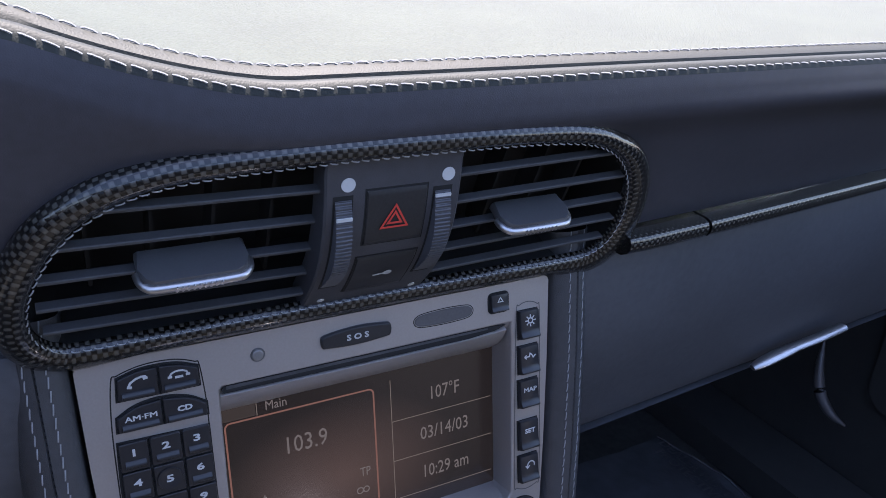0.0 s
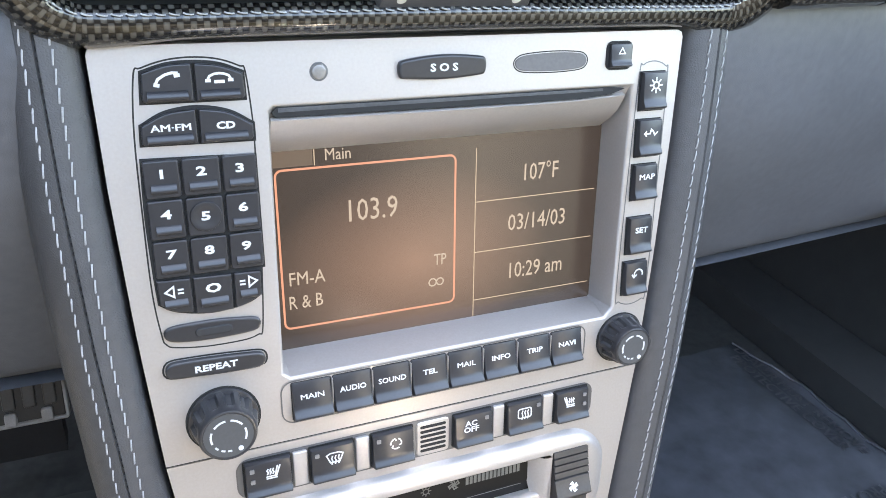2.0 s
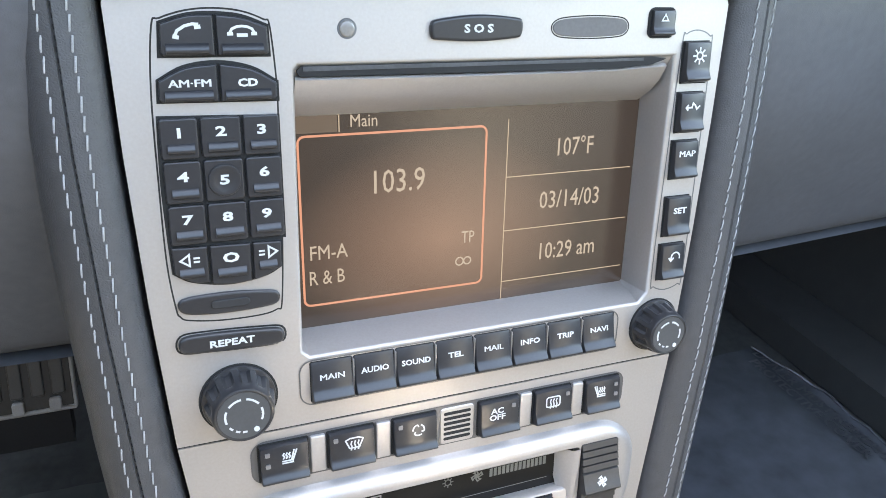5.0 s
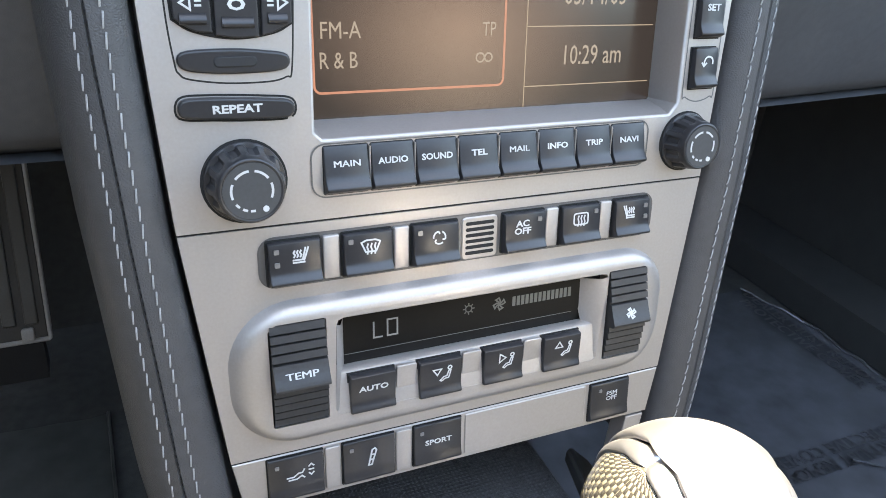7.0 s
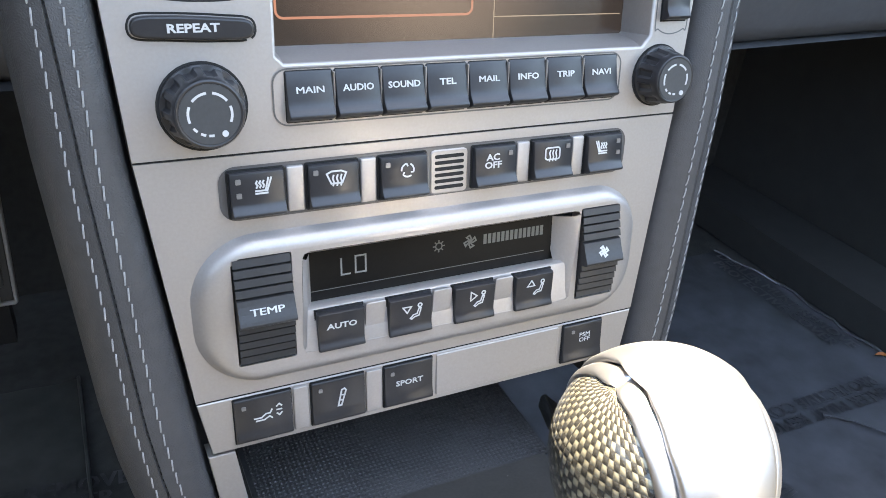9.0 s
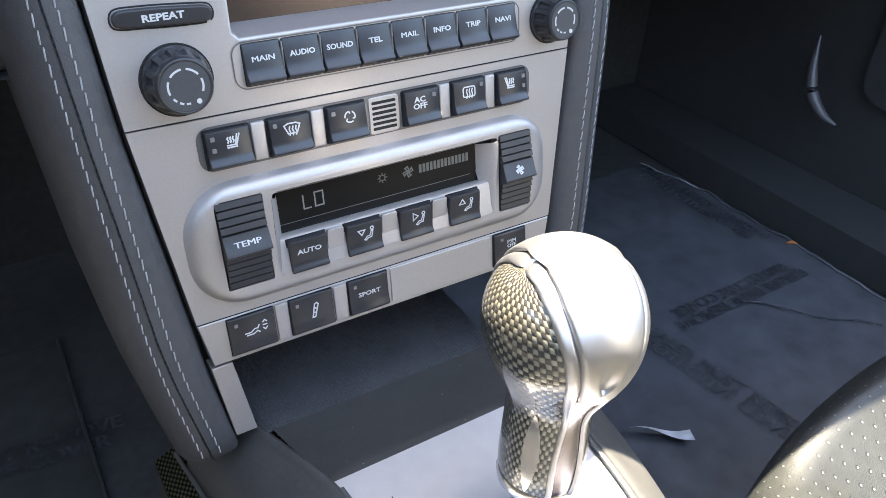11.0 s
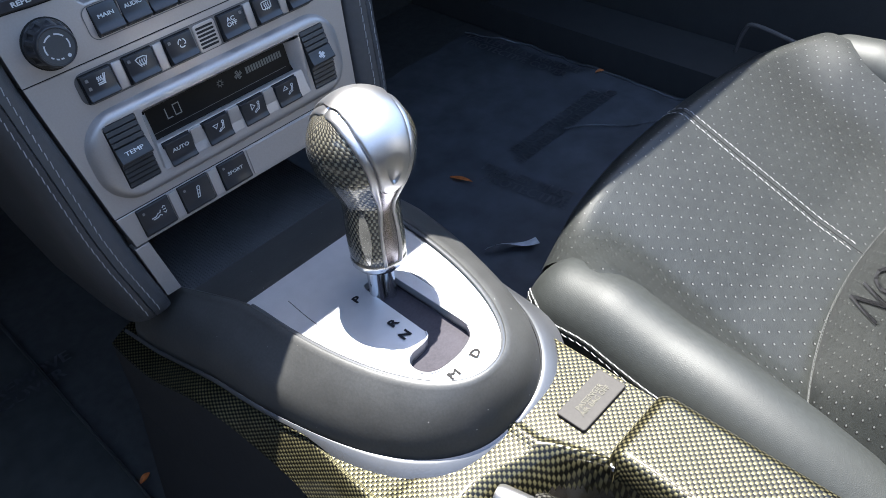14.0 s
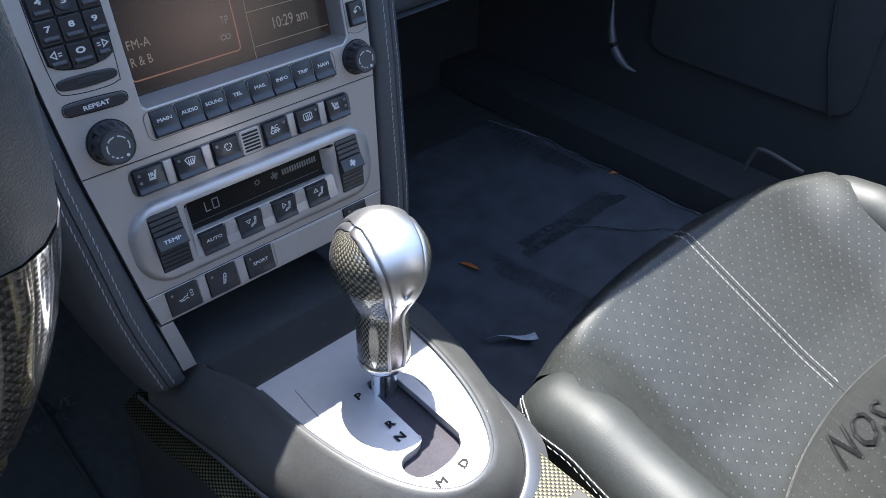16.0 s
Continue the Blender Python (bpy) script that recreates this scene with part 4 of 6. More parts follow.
# -- leather rolls on either side --
def side_roll(s):
    roll = thing("console_bolster", STACK, "dark leather bolster with grey double stitching beside the centre stack", "console trim", "centre stack bolsters")
    vs = [172.6 - 6.2 * k for k in range(52)]
    prof = [(-2.0, 16.0), (0.5, 9.0), (0.9, 4.0), (1.5, 0.8), (2.8, -1.7), (5.5, -3.4), (9.6, -4.4), (13.4, -4.6), (14.0, -3.7), (14.6, -4.5), (18.6, -3.4), (22.4, -0.2), (25.4, 5.0), (27.6, 14.0), (29.4, 40.0), (30.0, 120.0)]
    def inner(v):
        return float(np.interp(v, [-150, -130, -95, -72, 11, 60, 110, 154], [78.0, 81.2, 86.6, 88.9, 98.6, 101.8, 103.8, 104.2]))
    def width(v):
        return float(np.interp(v, [-140, -73, -23, 16, 62, 154], [1.02, 1.30, 1.15, 1.08, 1.05, 0.98] if s > 0 else [1.02, 1.26, 1.02, 0.86, 0.84, 0.80]))
    def out(x, v):
        return inner(v) + min(x, 9.4) * width(v) + max(0.0, x - 9.4) * (1.0 if s > 0 else 0.9)
    rings = []
    for v in vs:
        sink = max(0.0, (-128 - v) / 14.0)
        end = math.sqrt(max(0.02, 1 - min(1, sink) ** 2)) if sink > 0 else 1.0
        rings.append([(s * out(x, v) * MM, (14 + (y - 14) * end if y < 14 else y) * MM, v * MM) for x, y in prof])
    rings = [r for r, v in zip(rings, vs) if v > -143]
    part("leather", loft(rings), LEATHER, roll, smooth=True)
    for x, y in ((9.4, -4.35), (17.6, -3.6), (13.6, -3.95)):
        path = [(s * out(x, v) * MM, (y + (0.02 * (v + 128) ** 2 if v < -128 else 0)) * MM, v * MM) for v in vs if v > -138]
        part("stitching", stitches(path, 4.2 * MM if x != 13.6 else 1.8 * MM, 1.0 * MM, 0.29 * MM if x != 13.6 else 0.24 * MM, (s * (0.25 if x > 12 else 0), -1, 0), 0.28 * MM if x != 13.6 else 0.0), DARK_THREAD if x == 13.6 else THREAD, roll, "dark seam stitching" if x == 13.6 else "grey stitching", smooth=True)
    return roll


side_roll(-1)
side_roll(1)

# ---- dashboard ----
# Vent frame: leans towards the cabin at its top.
VENT = pose(0.0075, 0.0191, 0.6621, 23.65)


def vent_shape(grow=0.0, n=14):
    """The outline of the vent opening (x, z) in millimetres: a broad flat foot and rounded shoulders."""
    half = [(0, -2.4), (60, -2.7), (104, -3.0), (114, -1.4), (120, 4), (122.5, 12), (122, 24), (118, 37), (111, 50), (102, 60), (90, 67.5), (75, 71.5), (55, 73.2), (28, 74), (0, 74.2)]
    pts = smooth_path([(x, z, 0) for x, z in half], 4 * n)
    right = [(p.x, p.y) for p in pts]
    left = [(-x, z) for x, z in reversed(right[1:-1])]
    loop = right + left
    return inset(loop, -grow) if grow else loop


vent = thing("air_vent", VENT, "twin centre air vent with carbon fibre surround and hazard switch", "air vent")
loop = vent_shape()
prof = [(-1.5, 2.4), (-1.3, 0.8), (-0.6, -1.2), (0.6, -2.4), (2.4, -2.9), (4.4, -2.4), (6.0, -1.0), (6.7, 0.8), (6.9, 2.6), (6.6, 5.0), (5.6, 10.0)]
rings = []
for k in range(len(loop)):
    a, b, c = Vector(loop[k - 1]), Vector(loop[k]), Vector(loop[(k + 1) % len(loop)])
    d = (c - a).normalized()
    out = Vector((d.y, -d.x))
    thin = 1.0 + 0.26 * max(0.0, 1 - b.y / 16) + 0.45 * max(0.0, min(1.0, (-b.x - 85) / 25))
    thin *= 1.0 + (0.75 + 0.25 * max(0.0, 1 - b.y / 45)) * max(0.0, min(1.0, (b.x - 95) / 20))
    rings.append([((b.x + out.x * x * (thin if x > 0 else 1)) * MM, y * MM, (b.y + out.y * x * (thin if x > 0 else 1)) * MM) for x, y in prof])
part("surround", loft(rings, close_v=True), CARBON_DARK, vent, "glossy carbon fibre surround", smooth=True)
edge = [Vector((x * MM, -1.4 * MM, z * MM)) for x, z in inset(loop, 1.0)]
edge.append(edge[0])
part("stitching", stitches(edge, 2.8 * MM, 0.9 * MM, 0.26 * MM, (0, -1, 0), 0.3 * MM), THREAD, vent, "grey stitching", smooth=True)
inner = inset(loop, -2.0)
# duct and rear vanes are near-black in place of the shade inside
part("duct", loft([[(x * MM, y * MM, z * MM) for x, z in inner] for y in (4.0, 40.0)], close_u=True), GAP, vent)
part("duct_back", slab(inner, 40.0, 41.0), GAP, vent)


TAB = plain("satin_tab", (0.105, 0.105, 0.110), 0.36, metal=0.4, amount=0.06, scale=1500)
SLAT = plain("slat_plastic", (0.056, 0.056, 0.059), 0.6, spec=0.4)


def span(z):
    """Half the width of the opening at height z."""
    xs = [abs(x) for x, zz in loop if abs(zz - z) < 4.0 and abs(x) > 40]
    return (max(xs) if xs else 100) - 1.0


for s in (-1, 1):
    for z in (5.3, 17.4, 30.5, 44.6, 59.0):
        x0, x1 = 20.0, span(z) - 3.0
        prof = [(0.4, 0.6), (0.8, 0.9), (4.6, 0.4), (4.6, -0.6), (1.0, -0.7), (0.4, -0.4)]
        part("slat", loft([[(s * x * MM, y * MM, (z + dz + 2.6 * (x - 27) / 90) * MM) for y, dz in prof] for x in (x0, x1)], close_u=True, cap=True), SLAT, vent)
    for n in range(4):
        x = 38 + n * 21.0
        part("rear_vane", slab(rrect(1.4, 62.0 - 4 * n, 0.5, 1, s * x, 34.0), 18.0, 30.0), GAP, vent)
    cx, hw = (-70.0, 18.0) if s < 0 else (66.0, 16.5)
    tab = part("vane_tab", loft([[(x * MM, y * MM, z * MM) for x, y in ((-hw + i, 5.0), (-hw, -3.0), (-hw + 1 + i, -7.6), (-hw + 4 + i, -9.4), (hw - 4 - i, -9.4), (hw - 1 - i, -7.6), (hw, -3.0), (hw - i, 5.0))] for z, i in ((33.4, 0.8), (34.2, 0.0), (36.6, 0.0), (37.6, 1.2))], close_u=True, cap=True), TAB, vent, "satin grey vane tab with a ribbed silver edge", at=pose(cx * MM, 0, 0), smooth=True)
    lip = smooth_path([(x * MM, y * MM, 34.4 * MM) for x, y in ((-hw - 0.2, -2.5), (-hw + 0.3, -6.0), (-hw + 2.2, -8.8), (-hw + 5, -9.8), (0, -10.0), (hw - 5, -9.8), (hw - 2.2, -8.8), (hw - 0.3, -6.0), (hw + 0.2, -2.5))], 40)
    part("tab_edge", tube(lip, 1.6 * MM, 10), SATIN, tab, "polished silver lip", smooth=True)
    for n in range(9):
        part("rib", slab(rrect(0.9, 1.9, 0.3, 1, -7.2 + n * 1.8, 34.6), -11.8, -11.0), SATIN, tab)


def bow(z):
    """The switch plate swells towards the cabin at its middle."""
    return -0.5 - 8.0 * math.sin(math.pi * max(0.0, min(1.0, z / 70.0)))


def bent(x0, x1, z0, z1, front, back, edge=0.4, steps=22):
    """A plate that follows the swell; front and back are measured from it."""
    rings = []
    for k in range(steps + 1):
        z = z0 + (z1 - z0) * k / steps
        e = edge if k not in (0, steps) else 0.0
        f = front if k not in (0, steps) else front + edge
        rings.append([(x * MM, (y + bow(z)) * MM, z * MM) for x, y in ((x0, back), (x0, f + edge), (x0 + e, f), (x1 - e, f), (x1, f + edge), (x1, back))])
    return loft(rings, close_u=True, cap=True)


def on_plate(z, out):
    slope = (bow(z + 0.5) - bow(z - 0.5))
    return pose(0, (bow(z) - out) * MM, z * MM, math.degrees(math.atan(-slope)))


plate = part("centre_plate", bent(-28.0, 24.6, -4.0, 76.0, 0.0, 12.0, 0.8), VENT_PLATE, vent, "matt black switch plate between the vents", smooth=True)
for x, z, r in ((-19.7, 64.0, 2.6), (18.8, 64.0, 2.6), (-20.9, 1.5, 1.5), (18.8, 1.2, 1.5)):
    part("white_dot", slab(arc(x, 0, r, 0, 340, 17), -0.15, 0.6), WHITE, plate, at=on_plate(z, 0.1))
part("switch_gap", bent(-13.3, 11.2, 38.6, 61.8, -0.1, 1.0, 0.05), GAP, plate)
hz = part("hazard_switch", bent(-12.6, 10.5, 39.3, 61.1, -0.8, 1.0), BLACK, plate, "black hazard switch with a red triangle", smooth=True)
part("triangle", strokes([[(-6.7, -4.4), (3.5, -4.4), (-1.6, 4.6), (-6.7, -4.4)], [(-4.2, -2.7), (1.0, -2.7), (-1.6, 1.8), (-4.2, -2.7)]], 0.75), RED, hz, at=on_plate(51.0, 1.15))
part("switch_gap", bent(-14.2, 11.4, 6.8, 33.2, -0.1, 1.0, 0.05), GAP, plate)
ls = part("lock_switch", bent(-13.5, 10.7, 7.5, 32.5, -0.7, 1.0), BLACK, plate, "black lock switch with a key symbol", smooth=True)
part("key_symbol", strokes([[(-4.8, -0.4), (-0.4, 0.2)], arc(1.2, 0.4, 1.3, 0, 360, 10, 0.8), arc(1.2, 0.4, 0.6, 0, 360, 8, 0.8)], 1.0), WHITE, ls, at=on_plate(20.4, 1.2))
for x0, x1, z0, z1, zi in ((-24.4, -18.4, 15.6, 58.6, 52.5), (13.8, 20.2, 16.8, 58.2, 56.6)):
    part("wheel_slot", bent(x0 - 0.7, x1 + 0.7, z0 - 1.6, z1 + 1.6, -0.12, 1.0, 0.05), GAP, plate)
    teeth, count = [(2.0 + bow(z0), z0)], 28
    for k in range(count):
        z = z0 + (z1 - z0) * k / count
        step = (z1 - z0) / count
        out = bow(z) - 0.4 - 4.2 * math.sin(math.pi * (k + 0.5) / count)
        teeth += [(out, z + 0.10 * step), (out, z + 0.66 * step), (out + 0.6, z + 0.76 * step), (out + 0.6, z + step)]
    teeth.append((2.0 + bow(z1), z1))
    w = part("thumb_wheel", loft([[(x * MM, y * MM, zz * MM) for y, zz in teeth] for x in (x0, x1)], close_u=True, cap=True), THUMB, plate, "ribbed thumb wheel")
    part("white_line", slab(rrect(x1 - x0, 1.2, 0.2, 1, (x0 + x1) / 2, 0), -0.75 - 4.2 * math.sin(math.pi * (zi - z0) / (z1 - z0)), 0.0), WHITE, w, at=on_plate(zi, 0.0))

# -- dashboard body: a leather band below the stitched edge, the top pad, the passenger side --
dash = thing("dashboard", pose(0, 0, 0), "dark leather dashboard with grey double stitching along its edge", "dashboard")
XS = [-0.42 + 0.006 * k for k in range(201)]


def edge_z(x):
    return 0.7545 + 0.019 * max(0.0, min(1.0, (-0.03 - x) / 0.075)) ** 1.6 + max(0.0, -0.105 - x) * 0.25


def edge_y(x):
    return -0.0085 - 0.10 * max(0.0, min(1.0, (-0.10 - x) / 0.2)) ** 1.5 - 0.003 * max(0.0, min(1.0, (x - 0.12) / 0.28))


def band(x):
    ez, ey = edge_z(x), edge_y(x)
    dx = 0.07 * max(0.0, x - 0.15)
    foot = (0.020 + dx, 0.672)
    return [foot, (0.0135 + dx, 0.684), (0.0055 + dx * 0.8, 0.704), (-0.0035 + dx * 0.6, 0.7235), (ey - 0.0048, ez - 0.019), (ey - 0.0060, ez - 0.010), (ey - 0.0056, ez - 0.0030)]


def within(x, z, poly):
    """Whether a point lies inside an outline."""
    odd = False
    for (xa, za), (xb, zb) in zip(poly, [*poly[1:], poly[0]]):
        if (za > z) != (zb > z) and x < xa + (xb - xa) * (z - za) / (zb - za):
            odd = not odd
    return odd


opening = vent_shape(1.5)
bm = bmesh.new()
uvl = bm.loops.layers.uv.verify()
rows_ = [[Vector((x, p.x, p.y)) for p in smooth_path([(y, z, 0) for y, z in band(x)], 26)] for x in XS]
grid = [[bm.verts.new(p) for p in r] for r in rows_]
inv = VENT.inverted()
for a in range(len(XS) - 1):
    for b in range(25):
        mid = (rows_[a][b] + rows_[a + 1][b + 1]) / 2
        q = inv @ mid * 1000
        if within(q.x, q.z, opening):
            continue
        if mid.z < 0.68 and abs(mid.x - 0.0075) < 0.118:
            continue
        bm.faces.new((grid[a][b], grid[a + 1][b], grid[a + 1][b + 1], grid[a][b + 1]))
part("leather_band", bm, DASH_BAND, dash, smooth=True)


def along(dy, dz):
    return [(x, edge_y(x) + dy, edge_z(x) + dz) for x in XS]


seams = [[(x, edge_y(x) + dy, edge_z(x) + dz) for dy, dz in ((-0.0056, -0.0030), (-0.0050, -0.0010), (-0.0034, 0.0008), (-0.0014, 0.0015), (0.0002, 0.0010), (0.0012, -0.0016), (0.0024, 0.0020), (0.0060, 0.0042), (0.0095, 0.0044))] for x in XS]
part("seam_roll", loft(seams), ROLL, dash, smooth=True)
tops = [[(x, edge_y(x) + 0.0095, edge_z(x) + 0.0044), (x, edge_y(x) + 0.03, edge_z(x) + 0.0055), (x, 0.16, 0.766 + 0.4 * (edge_z(x) - 0.7545)), (x, 0.34, 0.772), (x, 0.60, 0.765)] for x in XS]
part("top_pad", loft(tops), DASH_TOP, dash, "sunlit grained dashboard top", smooth=True)
part("stitching", stitches(along(-0.0048, -0.0008), 0.0042, 0.0013, 0.00032, (0, -0.8, 0.6), 0.0003), THREAD, dash, "grey stitching", smooth=True)
part("stitching", stitches(along(0.0066, 0.0045), 0.0042, 0.0013, 0.00036, (0, -0.3, 0.95), 0.0003), THREAD, dash, "grey stitching", smooth=True)
# carbon strip on the passenger side, in two lengths
for x0, x1 in ((0.1375, 0.1915), (0.1935, 0.70)):
    xs = [x0 + (x1 - x0) * k / 24 for k in range(25)]
    rings = [[(x, 0.070 * max(0, x - 0.15) + y, z + 0.016 * max(0.0, x - 0.2)) for y, z in ((0.024, 0.6585), (0.0150, 0.6590), (0.0108, 0.6612), (0.0092, 0.6640), (0.0090, 0.6668), (0.0102, 0.6690), (0.0135, 0.6702), (0.024, 0.6706))] for x in xs]
    part("trim_strip", loft(rings, close_u=True, cap=True), CARBON_DARK, dash, "glossy carbon fibre trim strip", smooth=True)


def lower_panel(xs, name, drop, parent, label):
    rings = []
    for x in xs:
        b = 0.070 * max(0, x - 0.15)
        prof = [(0.026, 0.660), (0.0235, 0.657), (0.0225, 0.640), (0.027, 0.600), (0.042, 0.555), (0.051, 0.530), (0.056, 0.521), (0.066, 0.515), (0.085, 0.513), (0.42, 0.50)]
        rings.append([(x, y + b, z + drop) for y, z in [(p.x, p.y) for p in smooth_path([(y, z, 0) for y, z in prof], 30)]])
    return part(name, loft(rings), DASH_LOW, parent, label, smooth=True)


glove = lower_panel([0.122 + 0.0203 * k for k in range(32)], "glovebox_door", 0.0, dash, "dark smooth glovebox door")
handle = [(0.3105, 0.0525, 0.5290), (0.3215, 0.0515, 0.5325), (0.3483, 0.0520, 0.5362), (0.3766, 0.0525, 0.5380), (0.4065, 0.0550, 0.5390)]
hp = smooth_path(handle, 18)
part("handle", tube(hp, [0.0012 + 0.0038 * math.sin(math.pi * min(1, (k + 1.2) / 15)) ** 0.6 if k < 9 else 0.0042 for k in range(18)], 10, flat=0.7), SATIN, glove, "curved silver glovebox handle", smooth=True)
lower_panel([-0.475 + 0.0197 * k for k in range(19)], "knee_panel", 0.0, dash, "dark lower dashboard panel above the pedals")

# ---- gear selector console ----
GZ = 0.375
console = thing("shift_console", pose(0, 0, 0), "black gear selector console with a silver gate plate", "shift console")


def u_curve(half, rear, front, cx, n=48, power=2.6, length=0.15, slope=0.24, start=-0.085, soft=0.03):
    """A U, open to the front: down the left side, round the rear, up the right side."""
    def spread(y):
        d = max(0.0, y - start)
        return slope * (d * d / (2 * soft) if d < soft else d - soft / 2)

    pts = []
    for k in range(n + 1):
        a = math.pi * k / n
        c, s = math.cos(a), math.sin(a)
        y = rear + length - length * abs(s) ** (2 / power)
        x = -math.copysign(abs(c) ** (2 / power) * half + spread(y) * min(1.0, abs(c) * 3), c)
        pts.append((cx + x, y))
    ys = [rear + length + (front - rear - length) * k / 10 for k in range(1, 11)]
    return [(cx - half - spread(y), y) for y in reversed(ys)] + pts + [(cx + half + spread(y), y) for y in ys]


def bez(half, rear, cx, power, length, slope, start=-0.085, soft=0.03):
    return u_curve(half, rear, 0.012, cx, power=power, length=length, slope=slope, start=start, soft=soft)


inner_c = bez(0.0525, -0.2062, -0.003, 2.15, 0.145, 0.26)
low_c = bez(0.0778, -0.2212, -0.002, 2.3, 0.135, 0.13, -0.17, 0.05)


def fall(y):
    """The console drops a little towards the stack."""
    return -0.012 * max(0.0, min(1.0, (y + 0.07) / 0.06))


def ring(curve, z):
    return [(x, y, z + fall(y)) for x, y in curve]


rings = [ring(inner_c, GZ - 0.004), ring(inner_c, GZ + 0.0008), ring(bez(0.0530, -0.2066, -0.003, 2.15, 0.145, 0.26), GZ + 0.0022), ring(bez(0.0545, -0.2077, -0.003, 2.15, 0.145, 0.255), GZ + 0.0031),
         ring(bez(0.0562, -0.2088, -0.003, 2.17, 0.145, 0.25), GZ + 0.0027), ring(bez(0.0582, -0.2100, -0.0027, 2.2, 0.145, 0.24), GZ + 0.0012), ring(bez(0.0600, -0.2112, -0.0026, 2.2, 0.144, 0.235), GZ - 0.0004), ring(bez(0.0635, -0.2134, -0.0025, 2.22, 0.142, 0.176, -0.11), GZ - 0.0035),
         ring(bez(0.0680, -0.2160, -0.002, 2.25, 0.140, 0.145, -0.14, 0.04), GZ - 0.0090), ring(bez(0.0722, -0.2182, -0.002, 2.3, 0.137, 0.13, -0.17, 0.05), GZ - 0.0160), ring(bez(0.0752, -0.2198, -0.002, 2.3, 0.135, 0.13, -0.17, 0.05), GZ - 0.0235), ring(bez(0.0770, -0.2207, -0.002, 2.3, 0.135, 0.13, -0.17, 0.05), GZ - 0.0295), ring(low_c, GZ - 0.0345), ring(low_c, GZ - 0.044)]
part("bezel", loft(rings), SOFT_BLACK, console, "matt black rounded bezel with a raised inner ridge", smooth=True)


rim = [Vector((x, y, GZ + 0.0016)) for x, y in bez(0.0528, -0.2064, -0.003, 2.15, 0.145, 0.26) if y < -0.07]
part("plate_rim", tube(rim, 0.0013, 8), TRIM_SILVER, console, "satin rim round the gate plate", smooth=True)


def trim_c(half, rear):
    return u_curve(half, rear, 0.022, -0.002, power=2.3, length=0.135, slope=0.13, start=-0.17, soft=0.05)


trim_rings = [(0.0772, -0.2207, 0.0350), (0.0781, -0.2216, 0.0336), (0.0790, -0.2224, 0.0338), (0.0803, -0.2236, 0.0344), (0.0850, -0.2284, 0.0385), (0.0900, -0.2334, 0.0452), (0.0907, -0.2341, 0.0466), (0.0899, -0.2334, 0.0486), (0.0890, -0.2326, 0.0530)]


def sstep(a, b, x):
    t = max(0.0, min(1.0, (x - a) / (b - a)))
    return t * t * (3 - 2 * t)


top_edge = ring(trim_c(*trim_rings[2][:2]), GZ - trim_rings[2][2])
rows = []
for half, rear, down in trim_rings:
    row = ring(trim_c(half, rear), GZ - down)
    # the band narrows to a thin line along both sides
    rows.append([tuple(Vector(a).lerp(Vector(p), 0.13 + 0.87 * (sstep(-0.135, -0.20, p[1]) if p[0] > 0 else sstep(-0.14, -0.207, p[1])))) for a, p in zip(top_edge, row)])


def flatter(p, a):
    """Towards the passenger the band lies flatter and stands out further."""
    q = sstep(-0.03, 0.05, p[0]) * sstep(-0.135, -0.20, p[1])
    return (p[0] + (p[0] - a[0]) * 0.08 * q, p[1] + (p[1] - a[1]) * 0.05 * q, p[2] + 0.007 * q + (a[2] - p[2]) * 0.25 * q)


rows = [[flatter(p, a) for p, a in zip(row, top_edge)] for row in rows]
part("trim_ring", loft(rows), TRIM_SILVER, console, "satin silver trim ring", smooth=True)

# gate plate with its slot
# M and D take a lighter mark than P, R and N
FAINT_MARK = plain("lighter_mark", (0.022, 0.021, 0.021), 0.8, spec=0.1)
SLOT = [(-0.0062, -0.1625), (-0.0050, -0.1130), (-0.0035, -0.1095), (0.0110, -0.1095), (0.0126, -0.1130), (0.0126, -0.1480), (0.0122, -0.1755), (0.0085, -0.1822), (0.0020, -0.1858), (-0.0080, -0.1876), (-0.0200, -0.1868), (-0.0264, -0.1828), (-0.0286, -0.1765), (-0.0270, -0.1705), (-0.0220, -0.1675), (-0.0125, -0.1672), (-0.0080, -0.1655)]
outline = u_curve(0.0534, -0.2068, -0.067, -0.003, power=2.15, length=0.139, slope=0.26)


def flat_plate(outer, holes, z0, z1):
    """A level plate with holes through it; outlines in metres."""
    bm = holed([(x, y) for x, y in outer], [[(x, y) for x, y in h] for h in holes], 0.0, 0.0, 1.0)
    for v in bm.verts:
        v.co = Vector((v.co.x, v.co.z, z1))
    bmesh.ops.remove_doubles(bm, verts=bm.verts[:], dist=1e-6)
    bm2 = bmesh.new()
    for src in bm.faces:
        if src.calc_area() > 1e-12:
            bm2.faces.new([bm2.verts.new(v.co) for v in src.verts])
    for pts in (outer, *holes):
        a = [bm2.verts.new((x, y, z1)) for x, y in pts]
        b = [bm2.verts.new((x, y, z0)) for x, y in pts]
        for k in range(len(pts)):
            bm2.faces.new((a[k - 1], a[k], b[k], b[k - 1]))
    bm.free()
    return bm2


